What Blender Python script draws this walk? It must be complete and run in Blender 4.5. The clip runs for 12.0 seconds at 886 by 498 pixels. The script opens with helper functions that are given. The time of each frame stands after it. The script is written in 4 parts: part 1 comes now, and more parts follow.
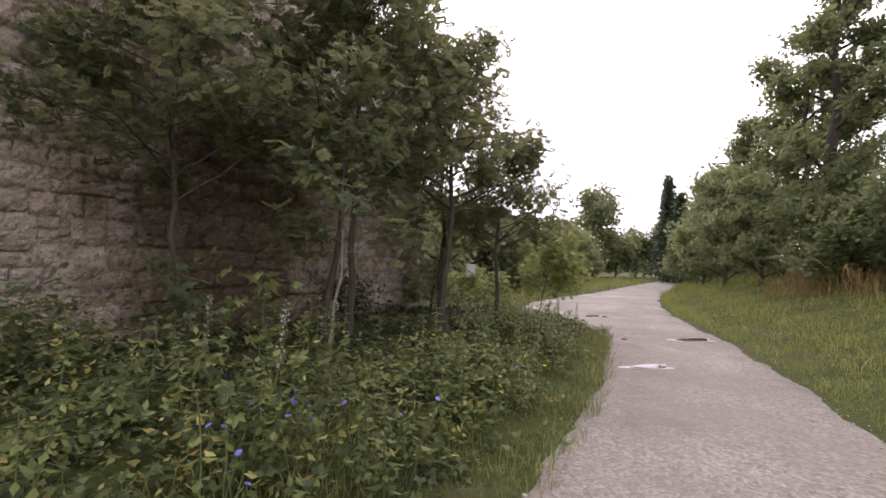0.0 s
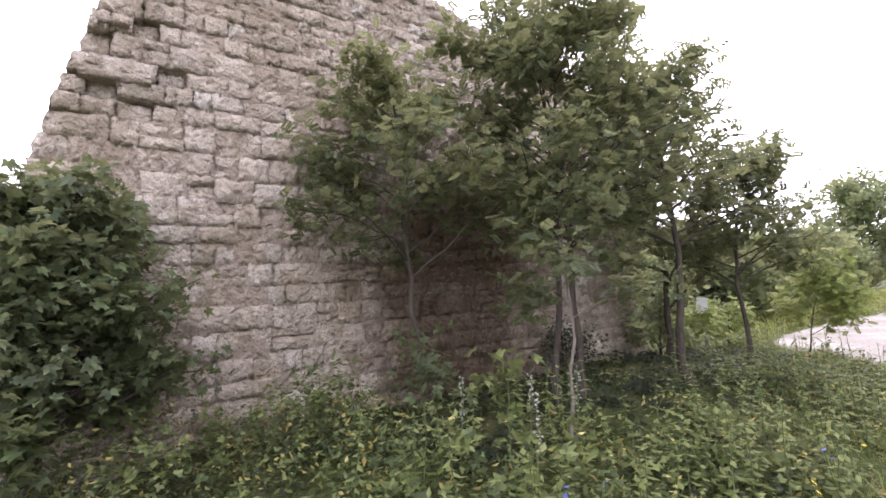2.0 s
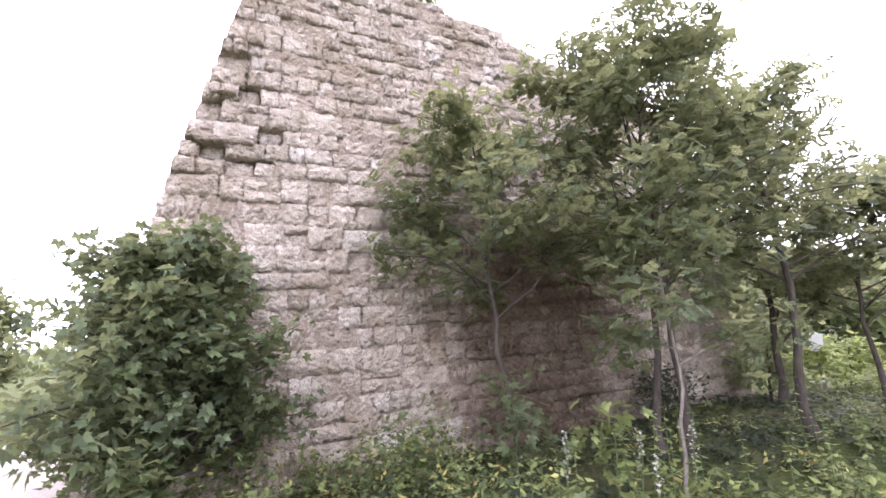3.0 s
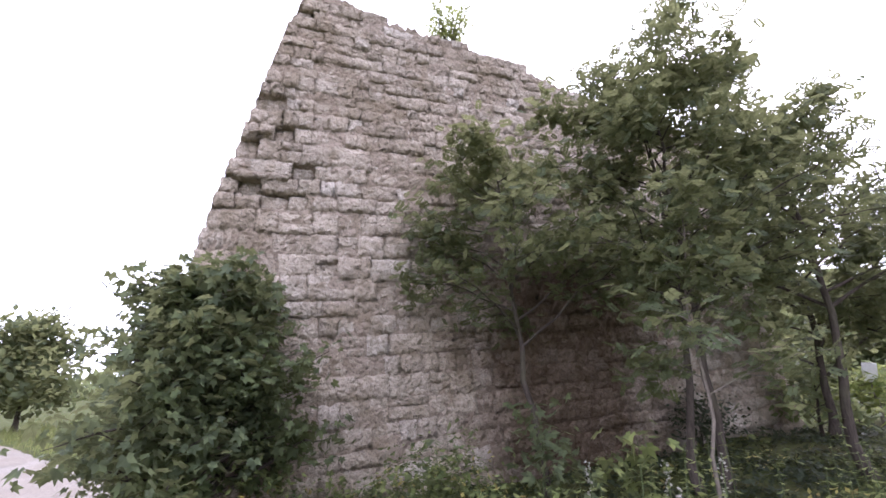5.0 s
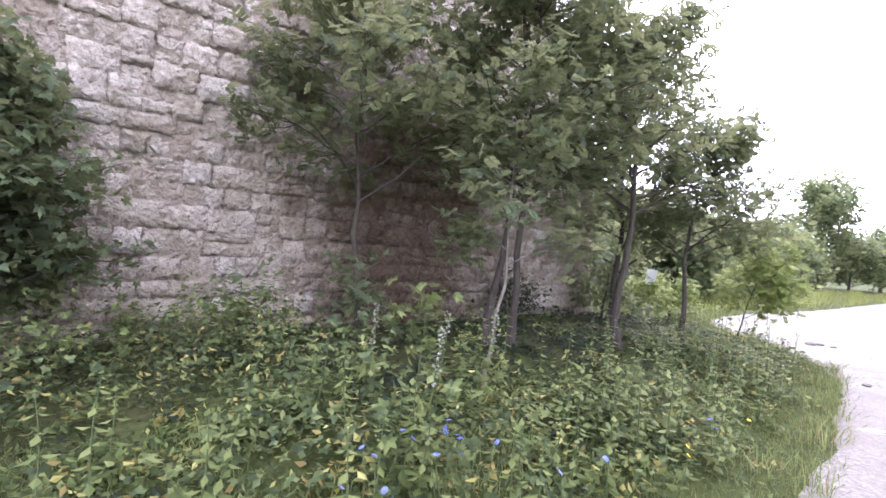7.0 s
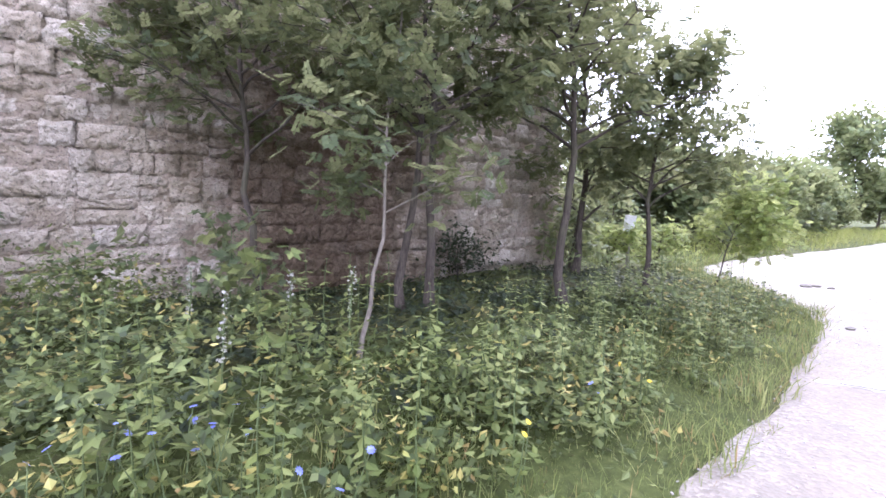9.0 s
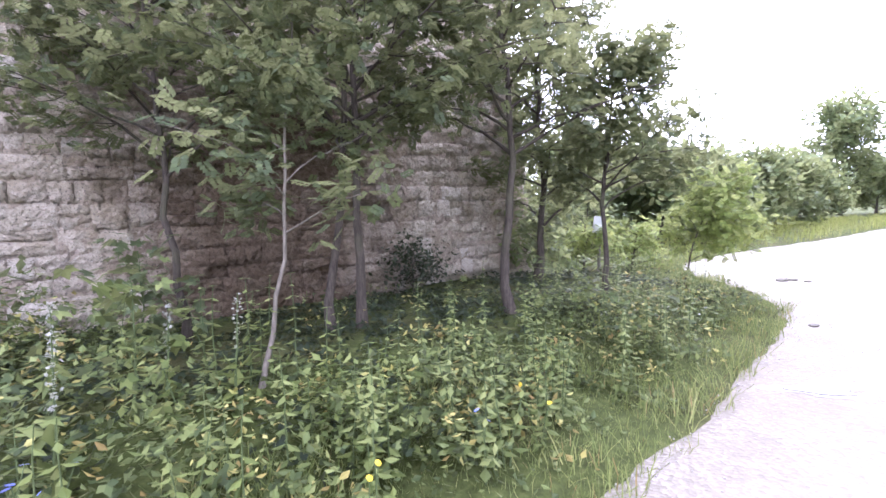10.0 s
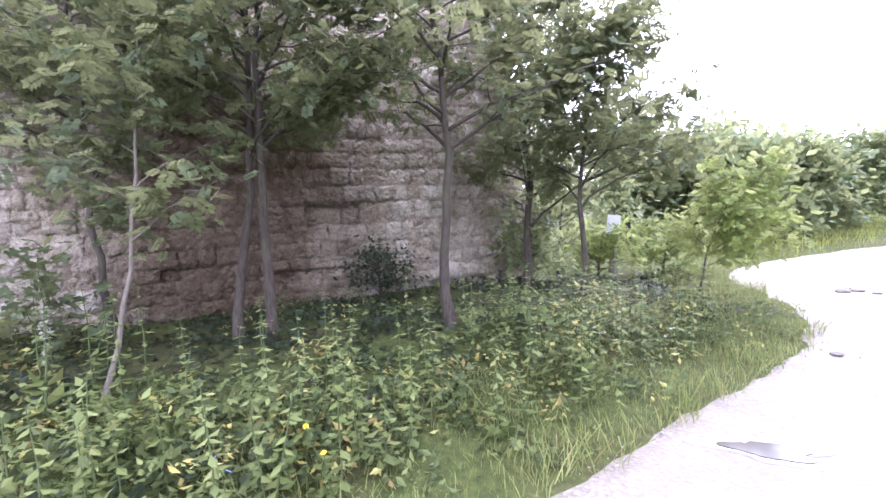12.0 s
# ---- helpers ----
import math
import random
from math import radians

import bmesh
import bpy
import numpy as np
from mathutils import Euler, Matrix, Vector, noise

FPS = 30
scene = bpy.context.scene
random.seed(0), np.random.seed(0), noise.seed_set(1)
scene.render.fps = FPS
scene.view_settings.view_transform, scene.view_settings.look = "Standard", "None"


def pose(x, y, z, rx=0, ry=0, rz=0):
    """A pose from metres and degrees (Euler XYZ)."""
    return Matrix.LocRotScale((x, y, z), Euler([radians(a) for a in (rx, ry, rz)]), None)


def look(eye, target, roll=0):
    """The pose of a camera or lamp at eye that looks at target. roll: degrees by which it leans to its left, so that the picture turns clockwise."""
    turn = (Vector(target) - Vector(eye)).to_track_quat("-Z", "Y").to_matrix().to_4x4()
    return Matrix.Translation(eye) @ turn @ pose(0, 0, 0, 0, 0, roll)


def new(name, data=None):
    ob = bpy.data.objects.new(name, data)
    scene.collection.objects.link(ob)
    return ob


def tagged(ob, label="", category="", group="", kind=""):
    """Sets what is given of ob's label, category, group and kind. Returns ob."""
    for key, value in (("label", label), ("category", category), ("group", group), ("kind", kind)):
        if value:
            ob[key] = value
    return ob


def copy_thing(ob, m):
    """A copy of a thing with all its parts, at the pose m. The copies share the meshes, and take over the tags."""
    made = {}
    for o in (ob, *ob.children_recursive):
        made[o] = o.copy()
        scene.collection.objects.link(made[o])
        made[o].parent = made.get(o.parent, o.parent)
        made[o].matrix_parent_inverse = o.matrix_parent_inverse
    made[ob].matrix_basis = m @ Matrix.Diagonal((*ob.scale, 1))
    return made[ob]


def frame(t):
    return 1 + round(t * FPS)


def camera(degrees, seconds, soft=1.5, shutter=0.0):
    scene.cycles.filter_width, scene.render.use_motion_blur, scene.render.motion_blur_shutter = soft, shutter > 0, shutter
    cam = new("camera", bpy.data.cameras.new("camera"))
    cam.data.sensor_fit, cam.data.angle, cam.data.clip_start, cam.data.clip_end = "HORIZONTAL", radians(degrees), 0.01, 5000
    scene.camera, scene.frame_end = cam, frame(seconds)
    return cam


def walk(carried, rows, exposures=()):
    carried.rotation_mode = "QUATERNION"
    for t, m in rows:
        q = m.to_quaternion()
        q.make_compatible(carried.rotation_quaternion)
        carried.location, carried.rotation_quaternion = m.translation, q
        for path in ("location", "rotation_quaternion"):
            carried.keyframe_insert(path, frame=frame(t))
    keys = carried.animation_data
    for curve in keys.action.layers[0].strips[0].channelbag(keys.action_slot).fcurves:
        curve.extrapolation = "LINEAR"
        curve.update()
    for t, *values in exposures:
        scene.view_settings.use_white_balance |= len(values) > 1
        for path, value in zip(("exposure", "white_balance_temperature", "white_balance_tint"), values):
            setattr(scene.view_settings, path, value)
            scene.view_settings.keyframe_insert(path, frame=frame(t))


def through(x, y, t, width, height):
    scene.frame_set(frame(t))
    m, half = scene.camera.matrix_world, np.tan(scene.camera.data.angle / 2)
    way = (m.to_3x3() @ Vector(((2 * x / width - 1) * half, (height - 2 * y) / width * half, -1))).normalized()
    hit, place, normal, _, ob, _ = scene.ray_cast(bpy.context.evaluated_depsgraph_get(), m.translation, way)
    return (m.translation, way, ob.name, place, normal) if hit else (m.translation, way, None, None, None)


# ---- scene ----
cam = camera(88.5, 12.0, soft=1.6)
PATH = [
    (0, (0.0, 0.0, 1.351), (-0.004, 3.998, 1.475), 1.52),
    (0.5, (0.022, 0.012, 1.316), (-0.398, 3.989, 1.424), -0.61),
    (1, (-0.056, 0.016, 1.391), (-0.615, 3.977, 1.419), 0.56),
    (1.5, (-0.183, 0.047, 1.516), (-1.321, 3.87, 1.805), -2.66),
    (2, (-0.292, 0.014, 1.634), (-1.907, 3.644, 2.095), -3.87),
    (2.5, (-0.36, -0.016, 1.752), (-2.379, 3.39, 2.318), -4.31),
    (3, (-0.478, -0.07, 1.78), (-2.562, 3.258, 2.542), -4.13),
    (3.2, (-0.487, -0.086, 1.789), (-2.57, 3.205, 2.7), -4.09),
    (4.8, (-0.318, -0.111, 1.767), (-2.568, 2.991, 2.913), -3.69),
    (5, (-0.337, -0.116, 1.776), (-2.612, 3.016, 2.779), -3.89),
    (5.5, (-0.393, -0.129, 1.833), (-2.572, 3.153, 2.522), -2.10),
    (6, (-0.312, -0.083, 1.769), (-2.282, 3.37, 2.206), -0.36),
    (6.5, (-0.136, 0.065, 1.616), (-1.808, 3.695, 1.762), -0.60),
    (7, (-0.038, 0.289, 1.554), (-1.47, 4.024, 1.5), 4.71),
    (7.2, (0.009, 0.379, 1.529), (-1.274, 4.166, 1.443), 5.89),
    (8.8, (0.779, 1.201, 1.51), (-0.851, 4.835, 1.143), 2.46),
    (9, (0.867, 1.298, 1.482), (-0.698, 4.958, 1.091), 1.25),
    (9.5, (1.121, 1.533, 1.51), (-0.586, 5.142, 1.264), 0.49),
    (10, (1.469, 1.77, 1.531), (-0.122, 5.425, 1.203), -1.64),
    (10.5, (1.76, 2.074, 1.502), (-0.232, 5.524, 1.145), -0.12),
    (11, (2.038, 2.358, 1.493), (-0.195, 5.662, 1.186), -0.86),
    (11.5, (2.41, 2.638, 1.548), (0.091, 5.889, 1.316), -2.50),
    (12, (2.648, 2.956, 1.525), (0.446, 6.279, 1.199), -2.32),
]
EXPOSURES = [(0.0, -0.5, 6450, 29), (1.2, -0.42, 6450, 29), (2.0, 0.45, 6050, 28), (2.5, 0.88, 5900, 30), (3.2, 1.05, 5850, 30), (5.0, 0.28, 5750, 30),
             (6.0, 0.4, 5700, 30), (7.0, 0.92, 5500, 30), (8.8, 1.08, 5430, 30), (12.0, 1.36, 5380, 31)]
walk(cam, [(t, look(e, g, r)) for t, e, g, r in PATH], EXPOSURES)

# ---------------------------------------------------------------- light
SUN_AZ, SUN_EL = radians(10), radians(38)      # to the right of +y
world = bpy.data.worlds.new("overcast_sky")
scene.world = world
world.use_nodes = True
wn, wl = world.node_tree.nodes, world.node_tree.links
sky = wn.new("ShaderNodeTexSky")
sky.sky_type = "NISHITA"
sky.sun_disc = False
sky.sun_elevation, sky.sun_rotation = SUN_EL, SUN_AZ
sky.air_density, sky.dust_density, sky.ozone_density = 1.0, 8.0, 0.6
grey = wn.new("ShaderNodeHueSaturation")
grey.inputs["Saturation"].default_value = 0.18
wl.new(sky.outputs[0], grey.inputs["Color"])
cloud = wn.new("ShaderNodeMix")          # an even cloud layer over the clear sky
cloud.data_type = "RGBA"
cloud.inputs[0].default_value = 0.8
cloud.inputs[7].default_value = (21.0, 21.3, 22.0, 1)
wl.new(grey.outputs[0], cloud.inputs[6])
wl.new(cloud.outputs[2], wn["Background"].inputs["Color"])
wn["Background"].inputs["Strength"].default_value = 0.15

sun_data = bpy.data.lights.new("sun", "SUN")
sun_data.energy, sun_data.angle, sun_data.color = 1.5, radians(14), (1.0, 0.95, 0.87)
sun = new("sun", sun_data)
sun.matrix_world = look((20 * math.sin(SUN_AZ), 20 * math.cos(SUN_AZ), 20 * math.tan(SUN_EL)), (0, 0, 0))


# ---------------------------------------------------------------- materials
def material(name, rough=0.8, spec=0.3):
    m = bpy.data.materials.new(name)
    m.use_nodes = True
    nt = m.node_tree
    b = nt.nodes["Principled BSDF"]
    b.inputs["Roughness"].default_value = rough
    b.inputs["Specular IOR Level"].default_value = spec
    return m, nt, b


def node(nt, kind, **values):
    n = nt.nodes.new(kind)
    for key, value in values.items():
        n.inputs[key.replace("_", " ")].default_value = value
    return n


def ramp(nt, source, stops):
    r = nt.nodes.new("ShaderNodeValToRGB")
    while len(r.color_ramp.elements) < len(stops):
        r.color_ramp.elements.new(0.5)
    for e, (p, c) in zip(r.color_ramp.elements, stops):
        e.position, e.color = p, (*c, 1)
    nt.links.new(source, r.inputs[0])
    return r


def mix(nt, a, b, fac, mode="MIX"):
    x = nt.nodes.new("ShaderNodeMix")
    x.data_type, x.blend_type = "RGBA", mode
    for slot, v in ((0, fac), (6, a), (7, b)):
        if isinstance(v, (int, float)):
            x.inputs[slot].default_value = v
        elif isinstance(v, tuple):
            x.inputs[slot].default_value = (*v, 1)
        else:
            nt.links.new(v, x.inputs[slot])
    return x.outputs[2]


def noise_tex(nt, scale, detail=6.0, rough=0.6, coords=None):
    n = node(nt, "ShaderNodeTexNoise", Scale=scale, Detail=detail, Roughness=rough)
    if coords is not None:
        nt.links.new(coords, n.inputs["Vector"])
    return n.outputs["Fac"]


def position(nt):
    return nt.nodes.new("ShaderNodeNewGeometry").outputs["Position"]


def bump(nt, b, height, strength, distance):
    n = node(nt, "ShaderNodeBump", Strength=strength, Distance=distance)
    nt.links.new(height, n.inputs["Height"])
    nt.links.new(n.outputs[0], b.inputs["Normal"])


def math_node(nt, op, a, b=None, clamp=False):
    m = nt.nodes.new("ShaderNodeMath")
    m.operation, m.use_clamp = op, clamp
    for i, v in enumerate((a, b)):
        if v is None:
            continue
        if isinstance(v, (int, float)):
            m.inputs[i].default_value = v
        else:
            nt.links.new(v, m.inputs[i])
    return m.outputs[0]


def stone_material(name, base, dark, pale, rnd):
    """Weathered limestone; rnd: "object" or "island" for the tone of each block."""
    m, nt, b = material(name, 0.93, 0.15)
    pos = position(nt)
    coarse, fine, pits = noise_tex(nt, 2.2, 5, 0.6, pos), noise_tex(nt, 16, 6, 0.7, pos), noise_tex(nt, 55, 4, 0.7, pos)
    tone = (nt.nodes.new("ShaderNodeObjectInfo").outputs["Random"] if rnd == "object"
            else nt.nodes.new("ShaderNodeNewGeometry").outputs["Random Per Island"])
    col = ramp(nt, tone, [(0, dark), (0.45, base), (0.8, base), (1, pale)]).outputs[0]
    col = mix(nt, col, ramp(nt, fine, [(0.3, dark), (0.55, base), (0.75, pale)]).outputs[0], 0.55)
    col = mix(nt, col, (0.29, 0.24, 0.165), ramp(nt, coarse, [(0.47, (0, 0, 0)), (0.66, (0.75, 0.75, 0.75))]).outputs[0])
    col = mix(nt, col, mix(nt, col, (0.62, 0.56, 0.46), 1.0, "MULTIPLY"), ramp(nt, noise_tex(nt, 0.5, 4, 0.6, pos), [(0.44, (0, 0, 0)), (0.66, (0.45, 0.45, 0.45))]).outputs[0])
    # dark brown pits, their small shadows put into the colour as well
    col = mix(nt, col, (0.13, 0.11, 0.09), ramp(nt, pits, [(0.34, (0.85, 0.85, 0.85)), (0.46, (0, 0, 0))]).outputs[0])
    # brown tree shade painted on, with a ragged upright edge, low on the wall
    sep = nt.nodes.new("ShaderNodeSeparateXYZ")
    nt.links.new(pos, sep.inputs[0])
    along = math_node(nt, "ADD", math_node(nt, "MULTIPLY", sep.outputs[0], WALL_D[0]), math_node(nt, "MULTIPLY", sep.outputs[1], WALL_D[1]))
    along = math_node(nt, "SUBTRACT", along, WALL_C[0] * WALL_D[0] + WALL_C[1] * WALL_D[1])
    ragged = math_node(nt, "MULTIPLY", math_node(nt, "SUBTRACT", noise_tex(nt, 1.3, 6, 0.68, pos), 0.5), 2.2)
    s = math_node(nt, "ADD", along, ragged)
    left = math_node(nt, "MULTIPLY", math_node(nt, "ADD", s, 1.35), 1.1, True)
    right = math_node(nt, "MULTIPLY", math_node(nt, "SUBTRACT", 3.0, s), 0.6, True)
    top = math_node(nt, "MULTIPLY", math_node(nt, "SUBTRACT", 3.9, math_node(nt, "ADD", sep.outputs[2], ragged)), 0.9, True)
    painted_shade = math_node(nt, "MULTIPLY", math_node(nt, "MULTIPLY", left, right), top)
    painted_shade = math_node(nt, "MULTIPLY", painted_shade, 0.92)
    col = mix(nt, col, mix(nt, col, (0.3, 0.25, 0.21), 1.0, "MULTIPLY"), painted_shade)
    nt.links.new(col, b.inputs["Base Color"])
    lumps, crumb = noise_tex(nt, 7, 5, 0.6, pos), node(nt, "ShaderNodeTexVoronoi", Scale=15.0)
    warp = nt.nodes.new("ShaderNodeVectorMath")
    warp.operation = "MULTIPLY_ADD"
    warp.inputs[1].default_value = (0.12, 0.12, 0.12)
    wob = node(nt, "ShaderNodeTexNoise", Scale=9.0, Detail=4.0)
    nt.links.new(pos, wob.inputs["Vector"])
    nt.links.new(wob.outputs["Color"], warp.inputs[0])
    nt.links.new(pos, warp.inputs[2])
    nt.links.new(warp.outputs[0], crumb.inputs["Vector"])
    h = math_node(nt, "ADD", math_node(nt, "ADD", fine, math_node(nt, "MULTIPLY", lumps, 1.1)), math_node(nt, "MULTIPLY", pits, 0.25))
    h = math_node(nt, "SUBTRACT", h, math_node(nt, "MULTIPLY", crumb.outputs["Distance"], 0.9))
    bump(nt, b, h, 1.0, 0.052)
    return m


def leaf_material(name, dark, mid, pale, through=0.22):
    m, nt, b = material(name, 0.6, 0.18)
    isl = nt.nodes.new("ShaderNodeNewGeometry").outputs["Random Per Island"]
    patch = noise_tex(nt, 1.6, 3, 0.5, position(nt))
    col = ramp(nt, isl, [(0, dark), (0.6, mid), (1, pale)]).outputs[0]
    col = mix(nt, col, mix(nt, col, (0.62, 0.68, 0.5), 1.0, "MULTIPLY"), ramp(nt, patch, [(0.4, (0, 0, 0)), (0.65, (1, 1, 1))]).outputs[0])
    nt.links.new(col, b.inputs["Base Color"])
    t = nt.nodes.new("ShaderNodeBsdfTranslucent")
    nt.links.new(mix(nt, col, (1.0, 1.0, 0.45), 0.35), t.inputs["Color"])
    ms = nt.nodes.new("ShaderNodeMixShader")
    ms.inputs[0].default_value = through
    nt.links.new(b.outputs[0], ms.inputs[1])
    nt.links.new(t.outputs[0], ms.inputs[2])
    nt.links.new(ms.outputs[0], nt.nodes["Material Output"].inputs["Surface"])
    return m


def bark_material(name, dark, pale):
    m, nt, b = material(name, 0.9, 0.15)
    tc = nt.nodes.new("ShaderNodeTexCoord").outputs["Object"]
    mp = node(nt, "ShaderNodeMapping", Scale=(9, 9, 1.6))
    nt.links.new(tc, mp.inputs["Vector"])
    f = noise_tex(nt, 5, 6, 0.65, mp.outputs[0])
    moss = noise_tex(nt, 2.5, 3, 0.5, tc)
    col = ramp(nt, f, [(0.3, dark), (0.7, pale)]).outputs[0]
    col = mix(nt, col, (0.11, 0.12, 0.06), ramp(nt, moss, [(0.5, (0, 0, 0)), (0.75, (0.5, 0.5, 0.5))]).outputs[0])
    nt.links.new(col, b.inputs["Base Color"])
    bump(nt, b, f, 0.7, 0.012)
    return m


def plain(name, colour, rough=0.7, spec=0.3):
    m, nt, b = material(name, rough, spec)
    f = noise_tex(nt, 30, 4, 0.6)
    c2 = tuple(v * 0.75 for v in colour)
    nt.links.new(ramp(nt, f, [(0.35, c2), (0.65, colour)]).outputs[0], b.inputs["Base Color"])
    return m


# the tower's face: a line in the plan, seen from the path
WALL_C, WALL_D, WALL_N = (-3.176, 5.915), (0.5073, 0.8618), (-0.8618, 0.5073)
BATTER = 0.039           # how far the face leans back for each metre of height


def on_wall(s, out=0.0):
    """The plan place s metres along the face, out metres in front of it."""
    return WALL_C[0] + WALL_D[0] * s - WALL_N[0] * out, WALL_C[1] + WALL_D[1] * s - WALL_N[1] * out


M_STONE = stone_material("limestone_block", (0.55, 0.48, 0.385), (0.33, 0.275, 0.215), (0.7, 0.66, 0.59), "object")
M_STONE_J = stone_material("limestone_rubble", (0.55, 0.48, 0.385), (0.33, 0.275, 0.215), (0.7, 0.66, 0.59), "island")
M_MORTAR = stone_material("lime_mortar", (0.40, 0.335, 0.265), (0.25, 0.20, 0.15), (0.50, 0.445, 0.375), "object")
M_ASH = leaf_material("ash_leaf", (0.028, 0.04, 0.021), (0.06, 0.08, 0.042), (0.115, 0.14, 0.066), 0.36)
M_MAPLE = leaf_material("maple_leaf", (0.036, 0.05, 0.028), (0.08, 0.105, 0.056), (0.15, 0.18, 0.09), 0.3)
M_HERB = leaf_material("herb_leaf", (0.04, 0.05, 0.02), (0.11, 0.138, 0.045), (0.2, 0.22, 0.08))
M_BRAMBLE = leaf_material("bramble_leaf", (0.022, 0.032, 0.016), (0.068, 0.094, 0.038), (0.16, 0.185, 0.075))
M_GRASS = leaf_material("grass_blade", (0.079, 0.103, 0.032), (0.148, 0.181, 0.053), (0.296, 0.294, 0.113))
M_BANKGRASS = leaf_material("bank_grass_blade", (0.138, 0.168, 0.028), (0.253, 0.28, 0.052), (0.414, 0.392, 0.133))
M_FAR = leaf_material("far_leaf", (0.06, 0.084, 0.042), (0.112, 0.147, 0.072), (0.195, 0.231, 0.104), 0.35)
# brighter leaf green, with the sunlight on it put into the colour
M_BRIGHT = leaf_material("sunlit_leaf", (0.082, 0.12, 0.028), (0.15, 0.204, 0.044), (0.272, 0.312, 0.077), 0.4)
M_CONIFER = leaf_material("conifer_needle", (0.018, 0.034, 0.02), (0.03, 0.055, 0.03), (0.05, 0.08, 0.04), 0.1)
# low carpet's tree shade put into the leaf colour; dark shrub's own tone too
M_DARK_SHADED = leaf_material("dark_shaded_leaf", (0.012, 0.018, 0.01), (0.024, 0.036, 0.02), (0.045, 0.06, 0.034), 0.1)
M_YELLOW = leaf_material("yellowing_leaf", (0.20, 0.13, 0.05), (0.34, 0.28, 0.09), (0.46, 0.42, 0.16), 0.25)
M_DRY = leaf_material("dry_stalk", (0.18, 0.11, 0.05), (0.28, 0.18, 0.08), (0.36, 0.27, 0.14), 0.15)
M_BARK = bark_material("grey_bark", (0.032, 0.026, 0.021), (0.1, 0.083, 0.067))
M_PALEBARK = bark_material("pale_bark", (0.10, 0.085, 0.068), (0.23, 0.20, 0.165))
M_STEM = plain("green_stem", (0.10, 0.13, 0.05))


def ground_material():
    """Grassy soil; the gravel track is its own sheet."""
    m, nt, b = material("grassy_soil", 0.95, 0.1)
    pos = position(nt)
    a, f = noise_tex(nt, 0.6, 5, 0.6, pos), noise_tex(nt, 14, 6, 0.7, pos)
    col = ramp(nt, f, [(0.3, (0.035, 0.04, 0.015)), (0.55, (0.07, 0.085, 0.025)), (0.75, (0.13, 0.135, 0.05))]).outputs[0]
    col = mix(nt, col, (0.10, 0.075, 0.045), ramp(nt, a, [(0.5, (0, 0, 0)), (0.7, (0.55, 0.55, 0.55))]).outputs[0])
    nt.links.new(col, b.inputs["Base Color"])
    bump(nt, b, f, 0.8, 0.05)
    return m


def gravel_material():
    m, nt, b = material("pale_gravel", 0.75, 0.35)
    pos = position(nt)
    grit = node(nt, "ShaderNodeTexVoronoi", Scale=38.0)
    nt.links.new(pos, grit.inputs["Vector"])
    pebble = ramp(nt, grit.outputs["Color"], [(0.1, (0.117, 0.104, 0.092)), (0.55, (0.208, 0.187, 0.168)), (0.95, (0.335, 0.306, 0.276))]).outputs[0]
    big, mid = noise_tex(nt, 0.55, 5, 0.6, pos), noise_tex(nt, 7, 6, 0.7, pos)
    col = mix(nt, pebble, (0.208, 0.181, 0.157), ramp(nt, big, [(0.38, (0.1, 0.1, 0.1)), (0.6, (0.75, 0.75, 0.75))]).outputs[0])
    col = mix(nt, col, (0.145, 0.128, 0.114), ramp(nt, mid, [(0.5, (0, 0, 0)), (0.75, (0.5, 0.5, 0.5))]).outputs[0])
    damp = noise_tex(nt, 0.8, 6, 0.65, pos)
    col = mix(nt, col, (0.105, 0.09, 0.073), ramp(nt, damp, [(0.52, (0, 0, 0)), (0.7, (0.55, 0.55, 0.55))]).outputs[0])
    col = mix(nt, col, (1.0, 0.985, 0.9), 1.0, "MULTIPLY")
    nt.links.new(col, b.inputs["Base Color"])
    nt.links.new(ramp(nt, big, [(0.35, (0.5, 0.5, 0.5)), (0.6, (0.85, 0.85, 0.85))]).outputs[0], b.inputs["Roughness"])
    bump(nt, b, math_node(nt, "ADD", grit.outputs["Distance"], math_node(nt, "MULTIPLY", mid, 1.5)), 0.45, 0.02)
    return m


M_GROUND, M_GRAVEL = ground_material(), gravel_material()
M_MUD = plain("wet_pale_mud", (0.36, 0.33, 0.29), 0.3, 0.5)
M_WATER, _nt, _b = material("puddle_water", 0.1, 0.5)
_b.inputs["Base Color"].default_value = (0.06, 0.05, 0.042, 1)


# ---------------------------------------------------------------- mesh tools
def mesh_np(name, verts, faces, mat, smooth=False):
    """A mesh from arrays: verts (n, 3) and faces (m, k), all of k corners."""
    verts, faces = np.asarray(verts, np.float32), np.asarray(faces, np.int32)
    me = bpy.data.meshes.new(name)
    m, k = faces.shape
    me.vertices.add(len(verts))
    me.vertices.foreach_set("co", verts.ravel())
    me.loops.add(m * k)
    me.loops.foreach_set("vertex_index", faces.ravel())
    me.polygons.add(m)
    me.polygons.foreach_set("loop_start", np.arange(0, m * k, k, dtype=np.int32))
    me.polygons.foreach_set("loop_total", np.full(m, k, np.int32))
    me.polygons.foreach_set("use_smooth", np.full(m, smooth))
    me.update(calc_edges=True)
    me.validate()
    me.materials.append(mat)
    return me


def child(name, me, parent, label=""):
    ob = new(name, me)
    ob.parent = parent
    if label:
        ob["label"] = label
    return ob


def part(name, bm, mat, parent, label=""):
    me = bpy.data.meshes.new(name)
    bm.to_mesh(me)
    bm.free()
    me.materials.append(mat)
    return child(name, me, parent, label)


def thing(name, label, category, place=(0, 0, 0), group="", kind=""):
    ob = new(name)
    ob.location = place
    return tagged(ob, label, category, group, kind)


